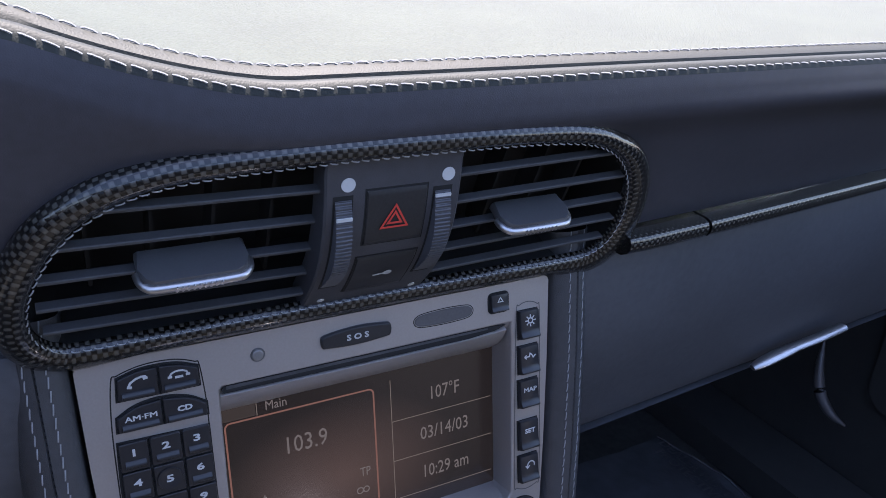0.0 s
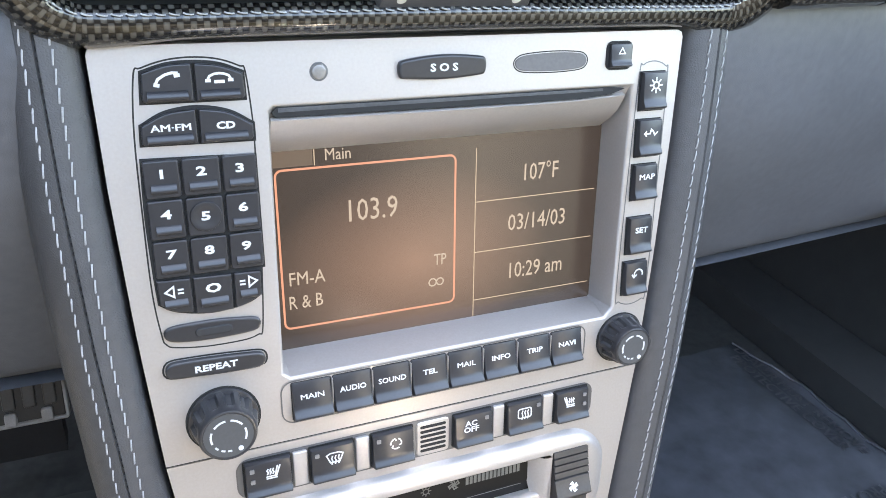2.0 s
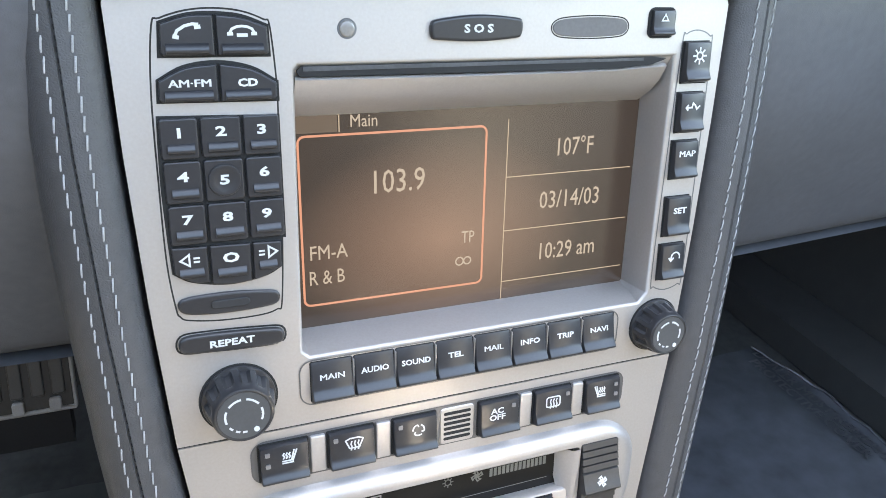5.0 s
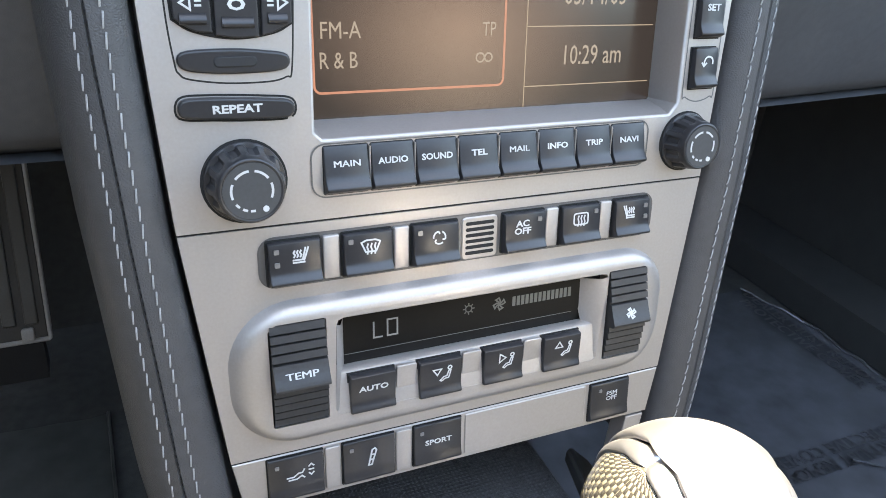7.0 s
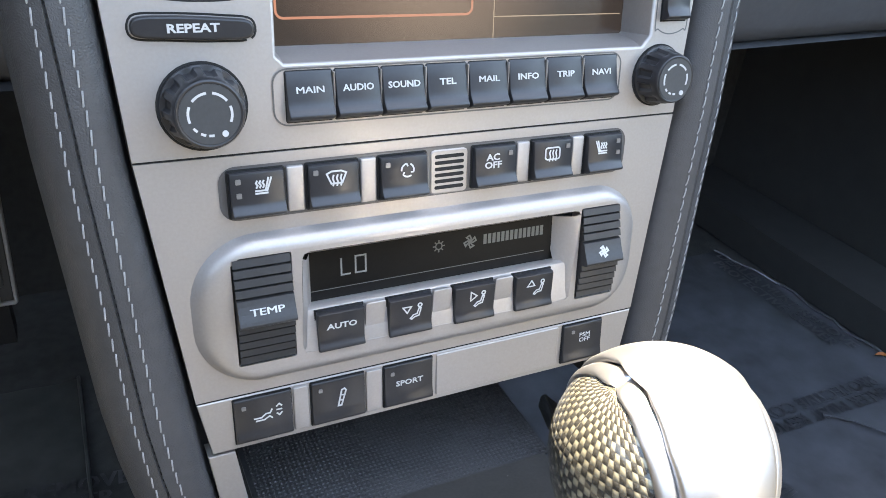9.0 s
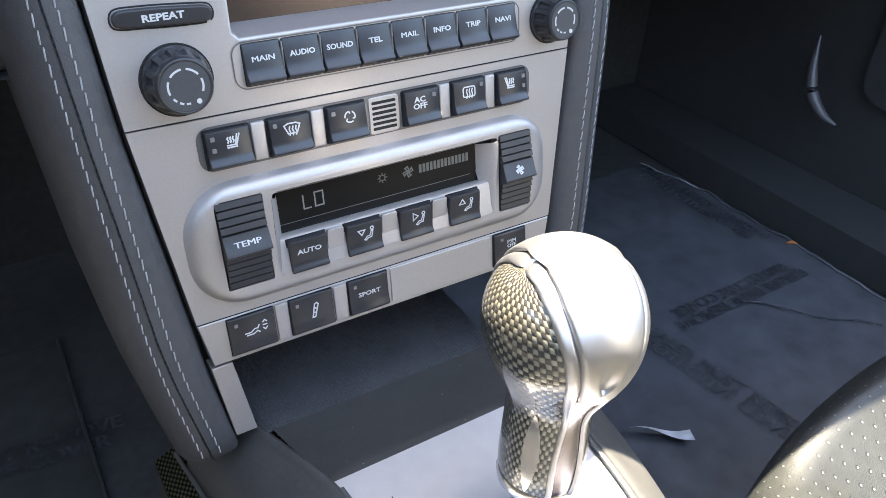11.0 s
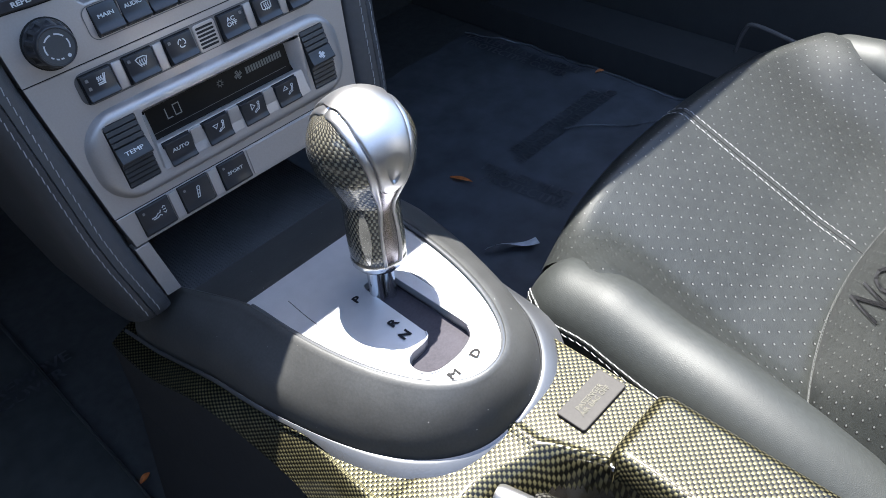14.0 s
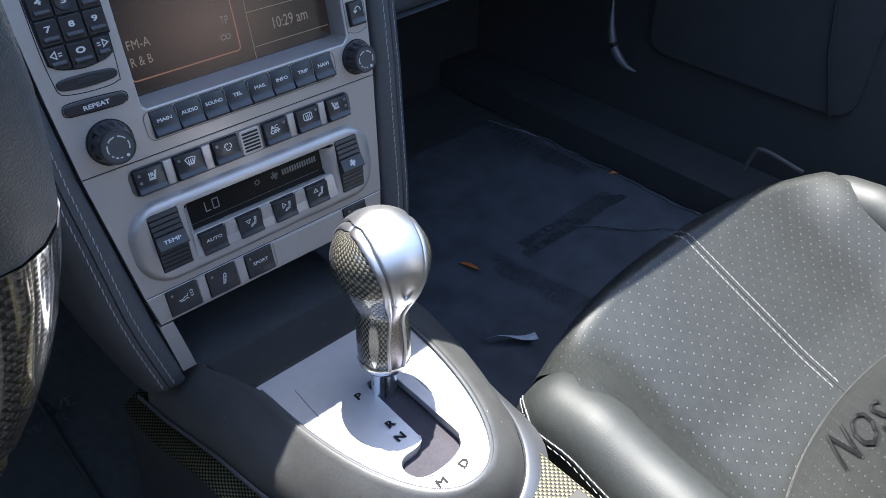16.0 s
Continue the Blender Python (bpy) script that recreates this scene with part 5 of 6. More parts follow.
gate = part("gate_plate", flat_plate(outline, [SLOT], GZ - 0.010, GZ), PLATE, console, "brushed silver gate plate with engraved gear letters")
rim = [Vector((x, y, GZ + 0.0004)) for x, y in SLOT]
part("slot_rim", tube(smooth_path([*rim[4:], *rim[:1]], 90), 0.0005, 8), PLATE, gate, smooth=True)
floor_slot = [(x * 1.02, y, GZ - 0.0066) for x, y in SLOT]
bm = bmesh.new()
bm.faces.new([bm.verts.new(p) for p in floor_slot])
part("slot_floor", bm, plain("slot_lining", (0.036, 0.033, 0.040), 0.8, amount=0.2, spec=0.2), gate)
bm = loft([[(x, y, z) for x, y in SLOT] for z in (GZ - 0.0070, GZ - 0.0050)], close_u=True)
part("slot_wall", bm, GREY_INSERT, gate)
for text, x, y, turn, size in (("P", -0.0143, -0.1155, 0, 0.0070), ("R", -0.0135, -0.1446, 0, 0.0070), ("N", -0.0150, -0.1556, 0, 0.0070), ("M", -0.0178, -0.1942, -6, 0.0074), ("D", -0.0002, -0.1934, 12, 0.0070)):
    write(text, size, MARK if text in "PRN" else FAINT_MARK, gate, pose(x, y, GZ + 0.0006, 0, 0, turn) @ pose(0, 0, 0, -90), 1.2, 0.00026)
groove = [[(-0.040, -0.085), (-0.041, -0.110), (-0.039, -0.140), (-0.033, -0.165), (-0.026, -0.182)], [(0.0225, -0.090), (0.0215, -0.120), (0.0205, -0.150), (0.0165, -0.175)]]
for g in groove:
    part("groove", tube([(x, y, GZ - 0.0001) for x, y in [(p.x, p.y) for p in smooth_path([(a, b, 0) for a, b in g], 20)]], 0.0003, 5), GREY_INSERT, gate)
# tray ahead of the gate
tray = [[(x * (1 + 2.6 * max(0.0, y + 0.066)) if y < 0.02 else x * 1.25, y, z) for x in (-0.0565, -0.030, 0.0, 0.026, 0.0505)] for y, z in ((-0.0665, GZ - 0.001), (-0.062, GZ - 0.0015), (-0.055, GZ - 0.006), (-0.030, GZ - 0.013), (-0.0150, GZ - 0.016), (-0.012, GZ - 0.020), (0.06, GZ - 0.021), (0.09, GZ + 0.02))]
part("tray", loft(tray), SOFT_BLACK, console, "black storage tray", smooth=True)
part("tray_mat", slab([(0.062, -0.0135), (0.062, 0.058), (-0.068, 0.058), (-0.068, -0.0135)], 0.0, 0.001, scale=1.0), RUBBER, console, "ribbed black rubber mat", at=pose(0, 0, GZ - 0.0195, -90) @ pose(0, 0, 0, 180, 0, 0) @ Matrix.Diagonal((1, 1, -1, 1)))
bm = bmesh.new()
for i in range(64):
    for j in range(34):
        x, y = -0.066 + i * 0.002, -0.012 + j * 0.002
        q = [bm.verts.new((x + dx, y + dy, GZ - 0.0184 + h)) for dx, dy, h in ((0, 0, 0), (0.0012, 0, 0), (0.0012, 0.0012, 0), (0, 0.0012, 0), (0.0006, 0.0006, 0.0005))]
        for k in range(4):
            bm.faces.new((q[k], q[(k + 1) % 4], q[4]))
tagged(part("mat_studs", bm, RUBBER, console), kind="stuff")

# ---- gear lever ----
LX, LY = 0.0018, -0.1210
shifter = thing("gear_lever", pose(LX, LY, GZ, -7.6, 5.2, -10), "gear lever with carbon fibre cheeks and a satin silver cap", "gear lever")
for dx in (-0.0042, 0.0042):
    part("rod", tube([(dx, 0.001, -0.012), (dx, 0.001, 0.010), (dx * 0.9, 0, 0.026)], [0.0040, 0.0042, 0.0052], 14), CHROME, shifter, "polished fork rod", smooth=True)
KNOB = [(0.0235, 0.0125, 0.0130), (0.0255, 0.0148, 0.0156), (0.0310, 0.0157, 0.0168), (0.0400, 0.0158, 0.0170), (0.0500, 0.0156, 0.0168), (0.0580, 0.0157, 0.0168), (0.0635, 0.0168, 0.0178), (0.0685, 0.0196, 0.0204), (0.0740, 0.0229, 0.0236), (0.0800, 0.0259, 0.0266), (0.0860, 0.0277, 0.0285), (0.0920, 0.0284, 0.0292), (0.0975, 0.0279, 0.0287), (0.1030, 0.0262, 0.0269), (0.1080, 0.0234, 0.0240), (0.1125, 0.0195, 0.0200), (0.1160, 0.0148, 0.0152), (0.1188, 0.0090, 0.0092), (0.1200, 0.0040, 0.0041), (0.1204, 0.0000, 0.0000)]
Z0, Z1 = 0.0235, 0.1204
zs = [Z0 + (Z1 - Z0) * (1 - (1 - k / 80) ** 1.6) for k in range(81)]


KNOB_FINE = smooth_path(KNOB, 200)


def knob_r(z):
    return (float(np.interp(z, [k.x for k in KNOB_FINE], [k.y for k in KNOB_FINE])), float(np.interp(z, [k.x for k in KNOB_FINE], [k.z for k in KNOB_FINE])))


def cap_half(z):
    """Half the width of the middle piece, cap and spine."""
    return float(np.interp(z, [0.0235, 0.030, 0.038, 0.046, 0.054, 0.060, 0.065, 0.070, 0.076, 0.083, 0.092, 0.101, 0.109, 0.115, 0.1204], [0.0034, 0.0040, 0.0044, 0.0042, 0.0034, 0.0028, 0.0032, 0.0048, 0.0066, 0.0082, 0.0104, 0.0126, 0.0142, 0.0142, 0.0120]))


def knob_skin(lo, hi, sides, grow, z0, z1, n=18, only=0, crown=False):
    """Skin strips between two widths of the middle piece (in cap widths: 0 is the spine, 1 its border, 9 the cheek's middle)."""
    bm = bmesh.new()
    for front in sides:
        for s in ((only,) if only else (-1, 1)):
            rings = []
            for z in zs:
                if not z0 <= z <= z1:
                    continue
                rx, ry = knob_r(z)
                g = grow * min(1.0, rx / 0.006)
                b = math.asin(min(1.0, cap_half(z) / max(rx, 1e-5)))
                extra = float(np.interp(z, [0.040, 0.064, 0.078, 0.10], [0.0020, 0.0026, 0.0042, 0.0046]))
                marks = {0: 0.0, 1: b, 1.5: math.asin(min(1.0, (cap_half(z) + extra) / max(rx, 1e-5))), 9: math.pi / 2}
                a0, a1 = marks[lo], marks[hi]
                gs = [g * math.sin(math.pi * k / n) ** 0.5 if crown else g for k in range(n + 1)]
                rings.append([((rx + gs[k]) * math.sin(a0 + (a1 - a0) * k / n) * s, (ry + gs[k]) * math.cos(a0 + (a1 - a0) * k / n) * front, z) for k in range(n + 1)])
            loft(rings, bm=bm)
    bmesh.ops.remove_doubles(bm, verts=bm.verts[:], dist=2e-5)
    return bm


def cap_skin():
    """The cap stands proud of the cheeks; its sides roll down to the groove and its foot ends in a blunt point."""
    bm = bmesh.new()
    n, m = 26, 90
    for front in (-1, 1):
        rings = []
        for i in range(m + 1):
            t = 1 - (1 - i / m) ** 1.7
            ring_ = []
            for k in range(2 * n + 1):
                q = (k - n) / n
                z = (0.0705 + 0.0040 * abs(q) ** 2) * (1 - t) + Z1 * t
                rx, ry = knob_r(z)
                b = math.asin(min(1.0, cap_half(z) / max(rx, 1e-5)))
                a = b * q
                foot = min(1.0, i / 4)
                g = ((0.0016 + 0.0008 * q * q) * (1 - abs(q) ** 14 * (1 - sstep(1.47, 1.565, b))) * math.sin(foot * math.pi / 2) - 0.0016 * (1 - foot)) * min(1.0, rx / 0.004)
                # a shallow thumb hollow low on the face, with a crisp curved lower edge
                low = 0.0800 + 0.007 * (q / 0.45) ** 2
                g -= 0.0017 * max(0.0, 1 - (q / 0.45) ** 2) * max(0.0, min(1.0, (0.0965 - z) / 0.013)) * sstep(low - 0.0004, low + 0.0012, z)
                ring_.append(((rx + g) * math.sin(a), (ry + g) * math.cos(a) * front, z + 0.0020 * (1 - min(1.0, rx / 0.02))))
            rings.append(ring_)
        loft(rings, bm=bm)
    bmesh.ops.remove_doubles(bm, verts=bm.verts[:], dist=2e-5)
    return bm


part("core", knob_skin(0, 9, (-1, 1), -0.0005, 0.060, 0.134), TRIM_SILVER, shifter, smooth=True)
part("cap", cap_skin(), SATIN, shifter, "satin silver cap", smooth=True)
part("spine", knob_skin(0, 1, (-1, 1), -0.0002, 0.023, 0.076), plain("dark_chrome", (0.36, 0.33, 0.335), 0.26, metal=1.0, amount=0.04), shifter, "dark chrome spine below the cap", smooth=True)
part("trim_line", knob_skin(1, 1.5, (-1, 1), 0.0013, 0.023, 0.134, 10, crown=True), SATIN, shifter, "satin silver line round the cap", smooth=True)
for side in (-1, 1):
    part("cheek", knob_skin(1.5, 9, (-1, 1), 0.0, 0.023, 0.134, only=side), CHEEK, shifter, "glossy carbon fibre cheek", smooth=True)
# polished spear-shaped facet down the neck, on the driver's side
facet = []
for k in range(25):
    z = 0.0275 + 0.0345 * k / 24
    rx, ry = knob_r(z)
    half = 0.0030 * math.sin(math.pi * (k + 0.4) / 24.8) ** 0.8 / rx
    facet.append([(-(rx + 0.00035) * math.sin(radians(50) + half * q), -(ry + 0.00035) * math.cos(radians(50) + half * q), z) for q in (-1, 0, 1)])
part("facet", loft(facet), CHROME, shifter, "polished spear-shaped facet", smooth=True)
part("collar", tube([(0, 0, 0.0185), (0, 0, 0.0192), (0, 0, 0.0220), (0, 0, 0.0255), (0, 0, 0.0275)], [0.0118, 0.0132, 0.0153, 0.0160, 0.0150], 32), CHROME, shifter, "polished collar", smooth=True)

# ---- carbon tunnel ----
def flank(y):
    """Where the left side of the tunnel turns down."""
    return -0.0905 + 0.003 * sstep(-0.20, -0.13, y) - 0.017 * sstep(-0.16, 0.02, y)


def tunnel_z(x, y):
    z = 0.336 + 0.008 * sstep(-0.06, 0.02, x) - 0.015 * sstep(-0.075, 0.0, y)
    e = flank(y)
    z -= (0.007 + 0.024 * sstep(-0.05, -0.20, y)) * max(0.0, min(1.0, (e + 0.008 - x) / 0.016)) ** 1.3
    z -= 0.20 * sstep(0.056, 0.075, x)
    rim = -0.2265 - 0.0125 * sstep(-0.045, -0.004, x)
    # the well's outline: rounded off into the lid's side
    d = max(rim - y, 0.0)
    over = max(0.0, x + 0.012) / 0.0185
    d -= 0.030 * over * over
    lip = 0.0016 * math.exp(-((d + 0.004) / 0.004) ** 2) if y < -0.20 else 0.0
    return z + lip - 0.052 * sstep(0.0, 0.048, d)


tunnel = thing("centre_tunnel", pose(0, 0, 0), "glossy carbon fibre centre tunnel shell with a gold-toned weave", "console shell")
ys = [0.034 - 0.006 * k for k in range(39)] + [-0.20 - 0.0018 * k for k in range(66)] + [-0.32 - 0.008 * k for k in range(30)]


def shell_row(y):
    x0 = flank(y) - 0.008
    return [x0 + (0.080 - x0) * k / 120 for k in range(121)]


bm = loft([[(x, y, tunnel_z(x, y)) for x in shell_row(y)] for y in ys])
uvl = bm.loops.layers.uv.verify()
for f in bm.faces:
    for lp in f.loops:
        c = lp.vert.co
        lp[uvl].uv = (c.x - (0.344 - c.z) * (1 if c.x < -0.08 else -1 if c.x > 0.05 else 0), c.y)


def in_well(f):
    c = f.calc_center_median()
    return c.y < -0.22 and c.x < 0.012 and c.z < 0.326 and c.x > -0.062


lining = bm.copy()
bmesh.ops.delete(lining, geom=[f for f in lining.faces if not in_well(f)], context="FACES")
bmesh.ops.delete(bm, geom=[f for f in bm.faces if in_well(f)], context="FACES")
part("shell", bm, CARBON, tunnel, smooth=True)
# the inside of the well is darker than the shell and has no weave
part("well_inside", lining, plain("dark_well", (0.014, 0.012, 0.010), 0.25, coat=0.5, amount=0.4, scale=300), tunnel, "dark glossy inside of the hand brake well", smooth=True)
# matt black flank stands in for the shade below the carbon
part("shade_skirt", loft([[(flank(y) - 0.0075, y, tunnel_z(flank(y) - 0.008, y) + 0.001), (flank(y) - 0.012, y, 0.25), (flank(y) - 0.030, y, 0.135), (flank(y) - 0.045, y, 0.115)] for y in ys]), MAT_BLACK, tunnel)
badge = part("badge", slab(rrect(0.0385, 0.0180, 0.0014, 2), -0.0006, 0.004, 0.0006, 2, scale=1.0), BADGE, tunnel, "grey plate lettered PASSENGER AIR BAG OFF", at=pose(0.0334, -0.2447, 0.3455, -90, 0, 0))
write("PASSENGER\nAIR BAG OFF", 0.0042, plain("faint_print", (0.085, 0.080, 0.058), 0.7), badge, pose(0, -0.0009, -0.0003), 1.0)
def lid_z(x, y):
    dx, dy = max(0.0, abs(x - 0.031) - 0.0185) / 0.0085, max(0.0, abs(y + 0.371) - 0.0915) / 0.0085
    return 0.3565 - 0.0085 * (1 - math.sqrt(max(0.0, 1 - min(1.0, dx * dx + dy * dy)))) - 0.012 * max(0.0, min(1.0, dx * dx + dy * dy - 0.98) * 30 if dx * dx + dy * dy > 0.98 else 0.0)


part("armrest_lid", loft([[(x, y, lid_z(x, y)) for x in [0.004 + 0.0018 * k for k in range(31)]] for y in [-0.271 - 0.0025 * k for k in range(81)]]), CARBON, tunnel, "glossy carbon fibre storage lid", smooth=True)
part("lid_catch", tube([(0.0065, -0.2765, 0.3440), (0.0065, -0.2765, 0.3475)], 0.0016, 10), CHROME, tunnel, smooth=True)
brake = thing("hand_brake", pose(-0.038, -0.246, 0.338, 0, 0, 14), "hand brake lever with carbon grip and silver button", "hand brake")
part("release_button", tube([(0, 0.007, 0), (0, 0.0065, 0), (0, 0.004, 0), (0, -0.014, 0)], [0.0035, 0.0058, 0.0068, 0.0068], 20), SATIN, brake, "silver release button", smooth=True)
part("grip", tube([(0, -0.012, 0), (0, -0.0125, 0), (0, -0.016, 0), (0, -0.06, -0.001), (0, -0.12, -0.004)], [0.0075, 0.0095, 0.0108, 0.0120, 0.0120], 24), CARBON_DARK, brake, "carbon fibre grip", smooth=True)
part("arm", tube([(0, -0.11, -0.004), (0, -0.20, -0.02)], 0.009, 12), MAT_BLACK, brake, smooth=True)

# ---- passenger seat ----
seat = thing("car_seat", pose(0, 0, 0), "black leather passenger seat with perforated centre and grey stitching", "car seat")
SX = 0.337


def seat_front(x):
    return -0.100 - 0.034 * min(1.3, abs(x - SX) / 0.2) ** 2.2


def seat_z(x, y):
    """The cushion: falls to the rear, dished between rolled bolsters, its front edge rounded down."""
    d = abs(x - SX)
    z = 0.326 - 0.43 * max(0.0, -0.122 - y) + 0.10 * max(0.0, -0.25 - y)
    z -= 0.006 * (1 - (d / 0.2) ** 2) if d < 0.2 else 0
    z += (0.044 * sstep(0.135, 0.218, d) * sstep(-0.12, -0.20, y) + 0.02 * sstep(0.165, 0.225, d) * sstep(-0.20, -0.35, y)) * (1.0 if x < SX else 0.35)
    r = max(0.0, y - seat_front(x) + 0.024) / 0.024
    return z - 0.024 * (1 - math.sqrt(max(0.0, 1 - min(1, r) ** 2)))


def seat_material():
    m, nt, p = base_mat("perforated_leather", (0.0170, 0.0185, 0.0178), 0.40)
    mp, n = mottle(nt, p, (0.0170, 0.0185, 0.0178), 0.22, 130)
    tc, sep = nt.nodes.new("ShaderNodeUVMap"), nt.nodes.new("ShaderNodeSeparateXYZ")
    nt.links.new(tc.outputs[0], sep.inputs[0])
    a = mathn(nt, "DIVIDE", mathn(nt, "ADD", sep.outputs[0], sep.outputs[1]), 0.0128)
    b = mathn(nt, "DIVIDE", mathn(nt, "SUBTRACT", sep.outputs[0], sep.outputs[1]), 0.0128)
    fa, fb = mathn(nt, "SUBTRACT", mathn(nt, "FRACT", a), 0.5), mathn(nt, "SUBTRACT", mathn(nt, "FRACT", b), 0.5)
    rr = mathn(nt, "SQRT", mathn(nt, "ADD", mathn(nt, "MULTIPLY", fa, fa), mathn(nt, "MULTIPLY", fb, fb)))
    hole = mathn(nt, "GREATER_THAN", rr, 0.12)
    v = nt.nodes.new("ShaderNodeTexVoronoi")
    v.feature, v.inputs["Scale"].default_value = "DISTANCE_TO_EDGE", 900
    nt.links.new(mp.outputs[0], v.inputs["Vector"])
    h = mathn(nt, "ADD", mathn(nt, "MULTIPLY", v.outputs[0], 0.25), hole)
    bump(nt, p, h, 0.8, 0.0008)
    # painted shade: a dark disc set to one side of each hole
    ring_ = nt.nodes.new("ShaderNodeMix")
    ring_.data_type = "RGBA"
    ring_.inputs["B"].default_value = (0.007, 0.007, 0.007, 1)
    nt.links.new(p.inputs["Base Color"].links[0].from_socket, ring_.inputs["A"])
    off = mathn(nt, "ADD", fa, 0.07)
    side = mathn(nt, "SQRT", mathn(nt, "ADD", mathn(nt, "MULTIPLY", off, off), mathn(nt, "MULTIPLY", fb, fb)))
    nt.links.new(mathn(nt, "LESS_THAN", side, 0.15), ring_.inputs["Factor"])
    nt.links.new(ring_.outputs["Result"], p.inputs["Base Color"])
    # painted glint: a pale dot at the middle of each hole
    dot = nt.nodes.new("ShaderNodeMix")
    dot.data_type = "RGBA"
    dot.inputs["B"].default_value = (0.092, 0.096, 0.094, 1)
    nt.links.new(p.inputs["Base Color"].links[0].from_socket, dot.inputs["A"])
    nt.links.new(mathn(nt, "LESS_THAN", rr, 0.085), dot.inputs["Factor"])
    nt.links.new(dot.outputs["Result"], p.inputs["Base Color"])
    return m


PERF = seat_material()
SEAT_LEATHER = leather("seat_leather", (0.0215, 0.0235, 0.0225), 0.54, 0.22, 950, 0.4)
xs = [0.122 + 0.008 * k for k in range(55)]
ys = [-0.1000 - 0.0030 * k for k in range(12)] + [-0.136 - 0.0065 * k for k in range(46)]
part("cushion_centre", loft([[(x, y + seat_front(x) + 0.0999, seat_z(x, y + seat_front(x) + 0.0999)) for x in xs] for y in ys]), PERF, seat, "perforated leather cushion centre", smooth=True)
front = [[(x, y, z) for y, z in ((seat_front(x), seat_z(x, seat_front(x))), (seat_front(x), seat_z(x, seat_front(x)) - 0.02), (seat_front(x) - 0.01, 0.24), (seat_front(x) - 0.03, 0.16))] for x in xs]
part("cushion_front", loft(front), SEAT_LEATHER, seat, smooth=True)


def bolster(s):
    rings = []
    for k in range(46):
        y = -0.1345 - 0.046 * (1 - math.cos(min(1.0, k / 12) * math.pi / 2)) - 0.010 * max(0, k - 12)
        t = math.sin(min(1.0, k / 12) * math.pi / 2)
        r = 0.031 * max(0.05, t)
        cx = 0.114 + 0.016 * (1 - t) - 0.006 * sstep(-0.18, -0.35, y)
        zc = min(0.306, seat_z(0.125, y) - 0.027) + 0.012 * sstep(-0.16, -0.30, y) - (0.024 if s > 0 else 0.0)
        ring_ = []
        for j in range(19):
            a = radians(-25 + 230 * j / 18)
            ring_.append((cx + r * 1.02 * math.cos(a), y, zc + r * 1.05 * math.sin(a)))
        ring_ += [(cx - r, y - 0.004, zc - 0.05), (cx - r, y - 0.008, zc - 0.15)]
        rings.append(ring_ if s < 0 else [(2 * SX - x, yy, z) for x, yy, z in ring_])
    part("bolster", loft(rings), SEAT_LEATHER, seat, "smooth leather side bolster", smooth=True)
    for j, lift in ((15, 0.3), (14, 0.5)):
        path = []
        for k, r in enumerate(rings):
            q = j - 5.0 * max(0.0, 1 - k / 11) + (0.45 if j == 14 else 0.0)
            path.append(Vector(r[int(q)]).lerp(Vector(r[int(q) + 1]), q - int(q)))
        part("stitching", stitches([p + Vector((s * 0.0010, 0.0003, 0)) for p in path], 0.0040, 0.0018, 0.00030, (s * 0.9, 0, lift), 0.0003), THREAD, seat, "grey stitching", smooth=True)
    part("piping", tube([p + Vector((s * 0.0008, 0, -0.0012)) for p in path], 0.0011, 6), SEAT_LEATHER, seat, smooth=True)


bolster(-1)
bolster(1)
for dx in (-0.0045, 0.0045):
    path = [(SX + 0.009 + dx, y, seat_z(SX, y) + 0.0002) for y in [-0.104 - 0.004 * k for k in range(47)]]
    part("stitching", stitches(path, 0.0044, 0.0017, 0.0004, (0, 0, 1), 0.0003), THREAD, seat, "grey double stitching", smooth=True)
part("centre_seam", tube([(SX + 0.009, y, seat_z(SX, y) - 0.0004) for y in [-0.106 - 0.008 * k for k in range(25)]], 0.0008, 6), GAP, seat)
# backrest
rings = []
for k in range(44):
    if k < 14:
        a = math.pi / 2 * (1 - k / 14)
        back, z = 0.030 * (1 - math.cos(a)), 0.262 - 0.030 * math.sin(a)
    else:
        back, z = 0.22 * (k - 14) / 30 * 1.05, 0.262 + 0.40 * (k - 14) / 30
    row = []
    for j in range(61):
        q = -1 + j / 30
        curl = 0.020 * (1 - math.sqrt(max(0.0, 1 - max(0.0, abs(q) - 0.80) ** 2 / 0.04)))
        row.append((SX + 0.215 * q, -0.293 - 0.052 * abs(q) ** 2.2 - back - curl, z))
    rings.append(row)
part("backrest", loft(rings), PERF, seat, "perforated leather backrest", smooth=True)
pipe = [Vector(p) + Vector((0, 0.001, 0.0)) for p in rings[12]]
part("piping", tube(pipe, 0.0011, 6), SEAT_LEATHER, seat, smooth=True)
# a darker copy of the grey thread, toned down against the sun
part("stitching", stitches([Vector(p) + Vector((0, 0.0012, 0.0016)) for p in rings[13]], 0.0022, 0.0011, 0.00022, (0, 0.9, -0.3), 0.0006), plain("toned_thread", (0.075, 0.076, 0.074), 0.85), seat, "grey overlock stitching along the backrest foot", smooth=True)
# cast shadow of lettering, painted as dark letters stretched across the backrest
me = letters("NOS", 1.0).copy()
lo, hi = [[f(v.co[k] for v in me.vertices) for k in (0, 2)] for f in (min, max)]
bm = bmesh.new()
bm.from_mesh(me)
bmesh.ops.subdivide_edges(bm, edges=[e for e in bm.edges if e.calc_length() > 0.12], cuts=3)
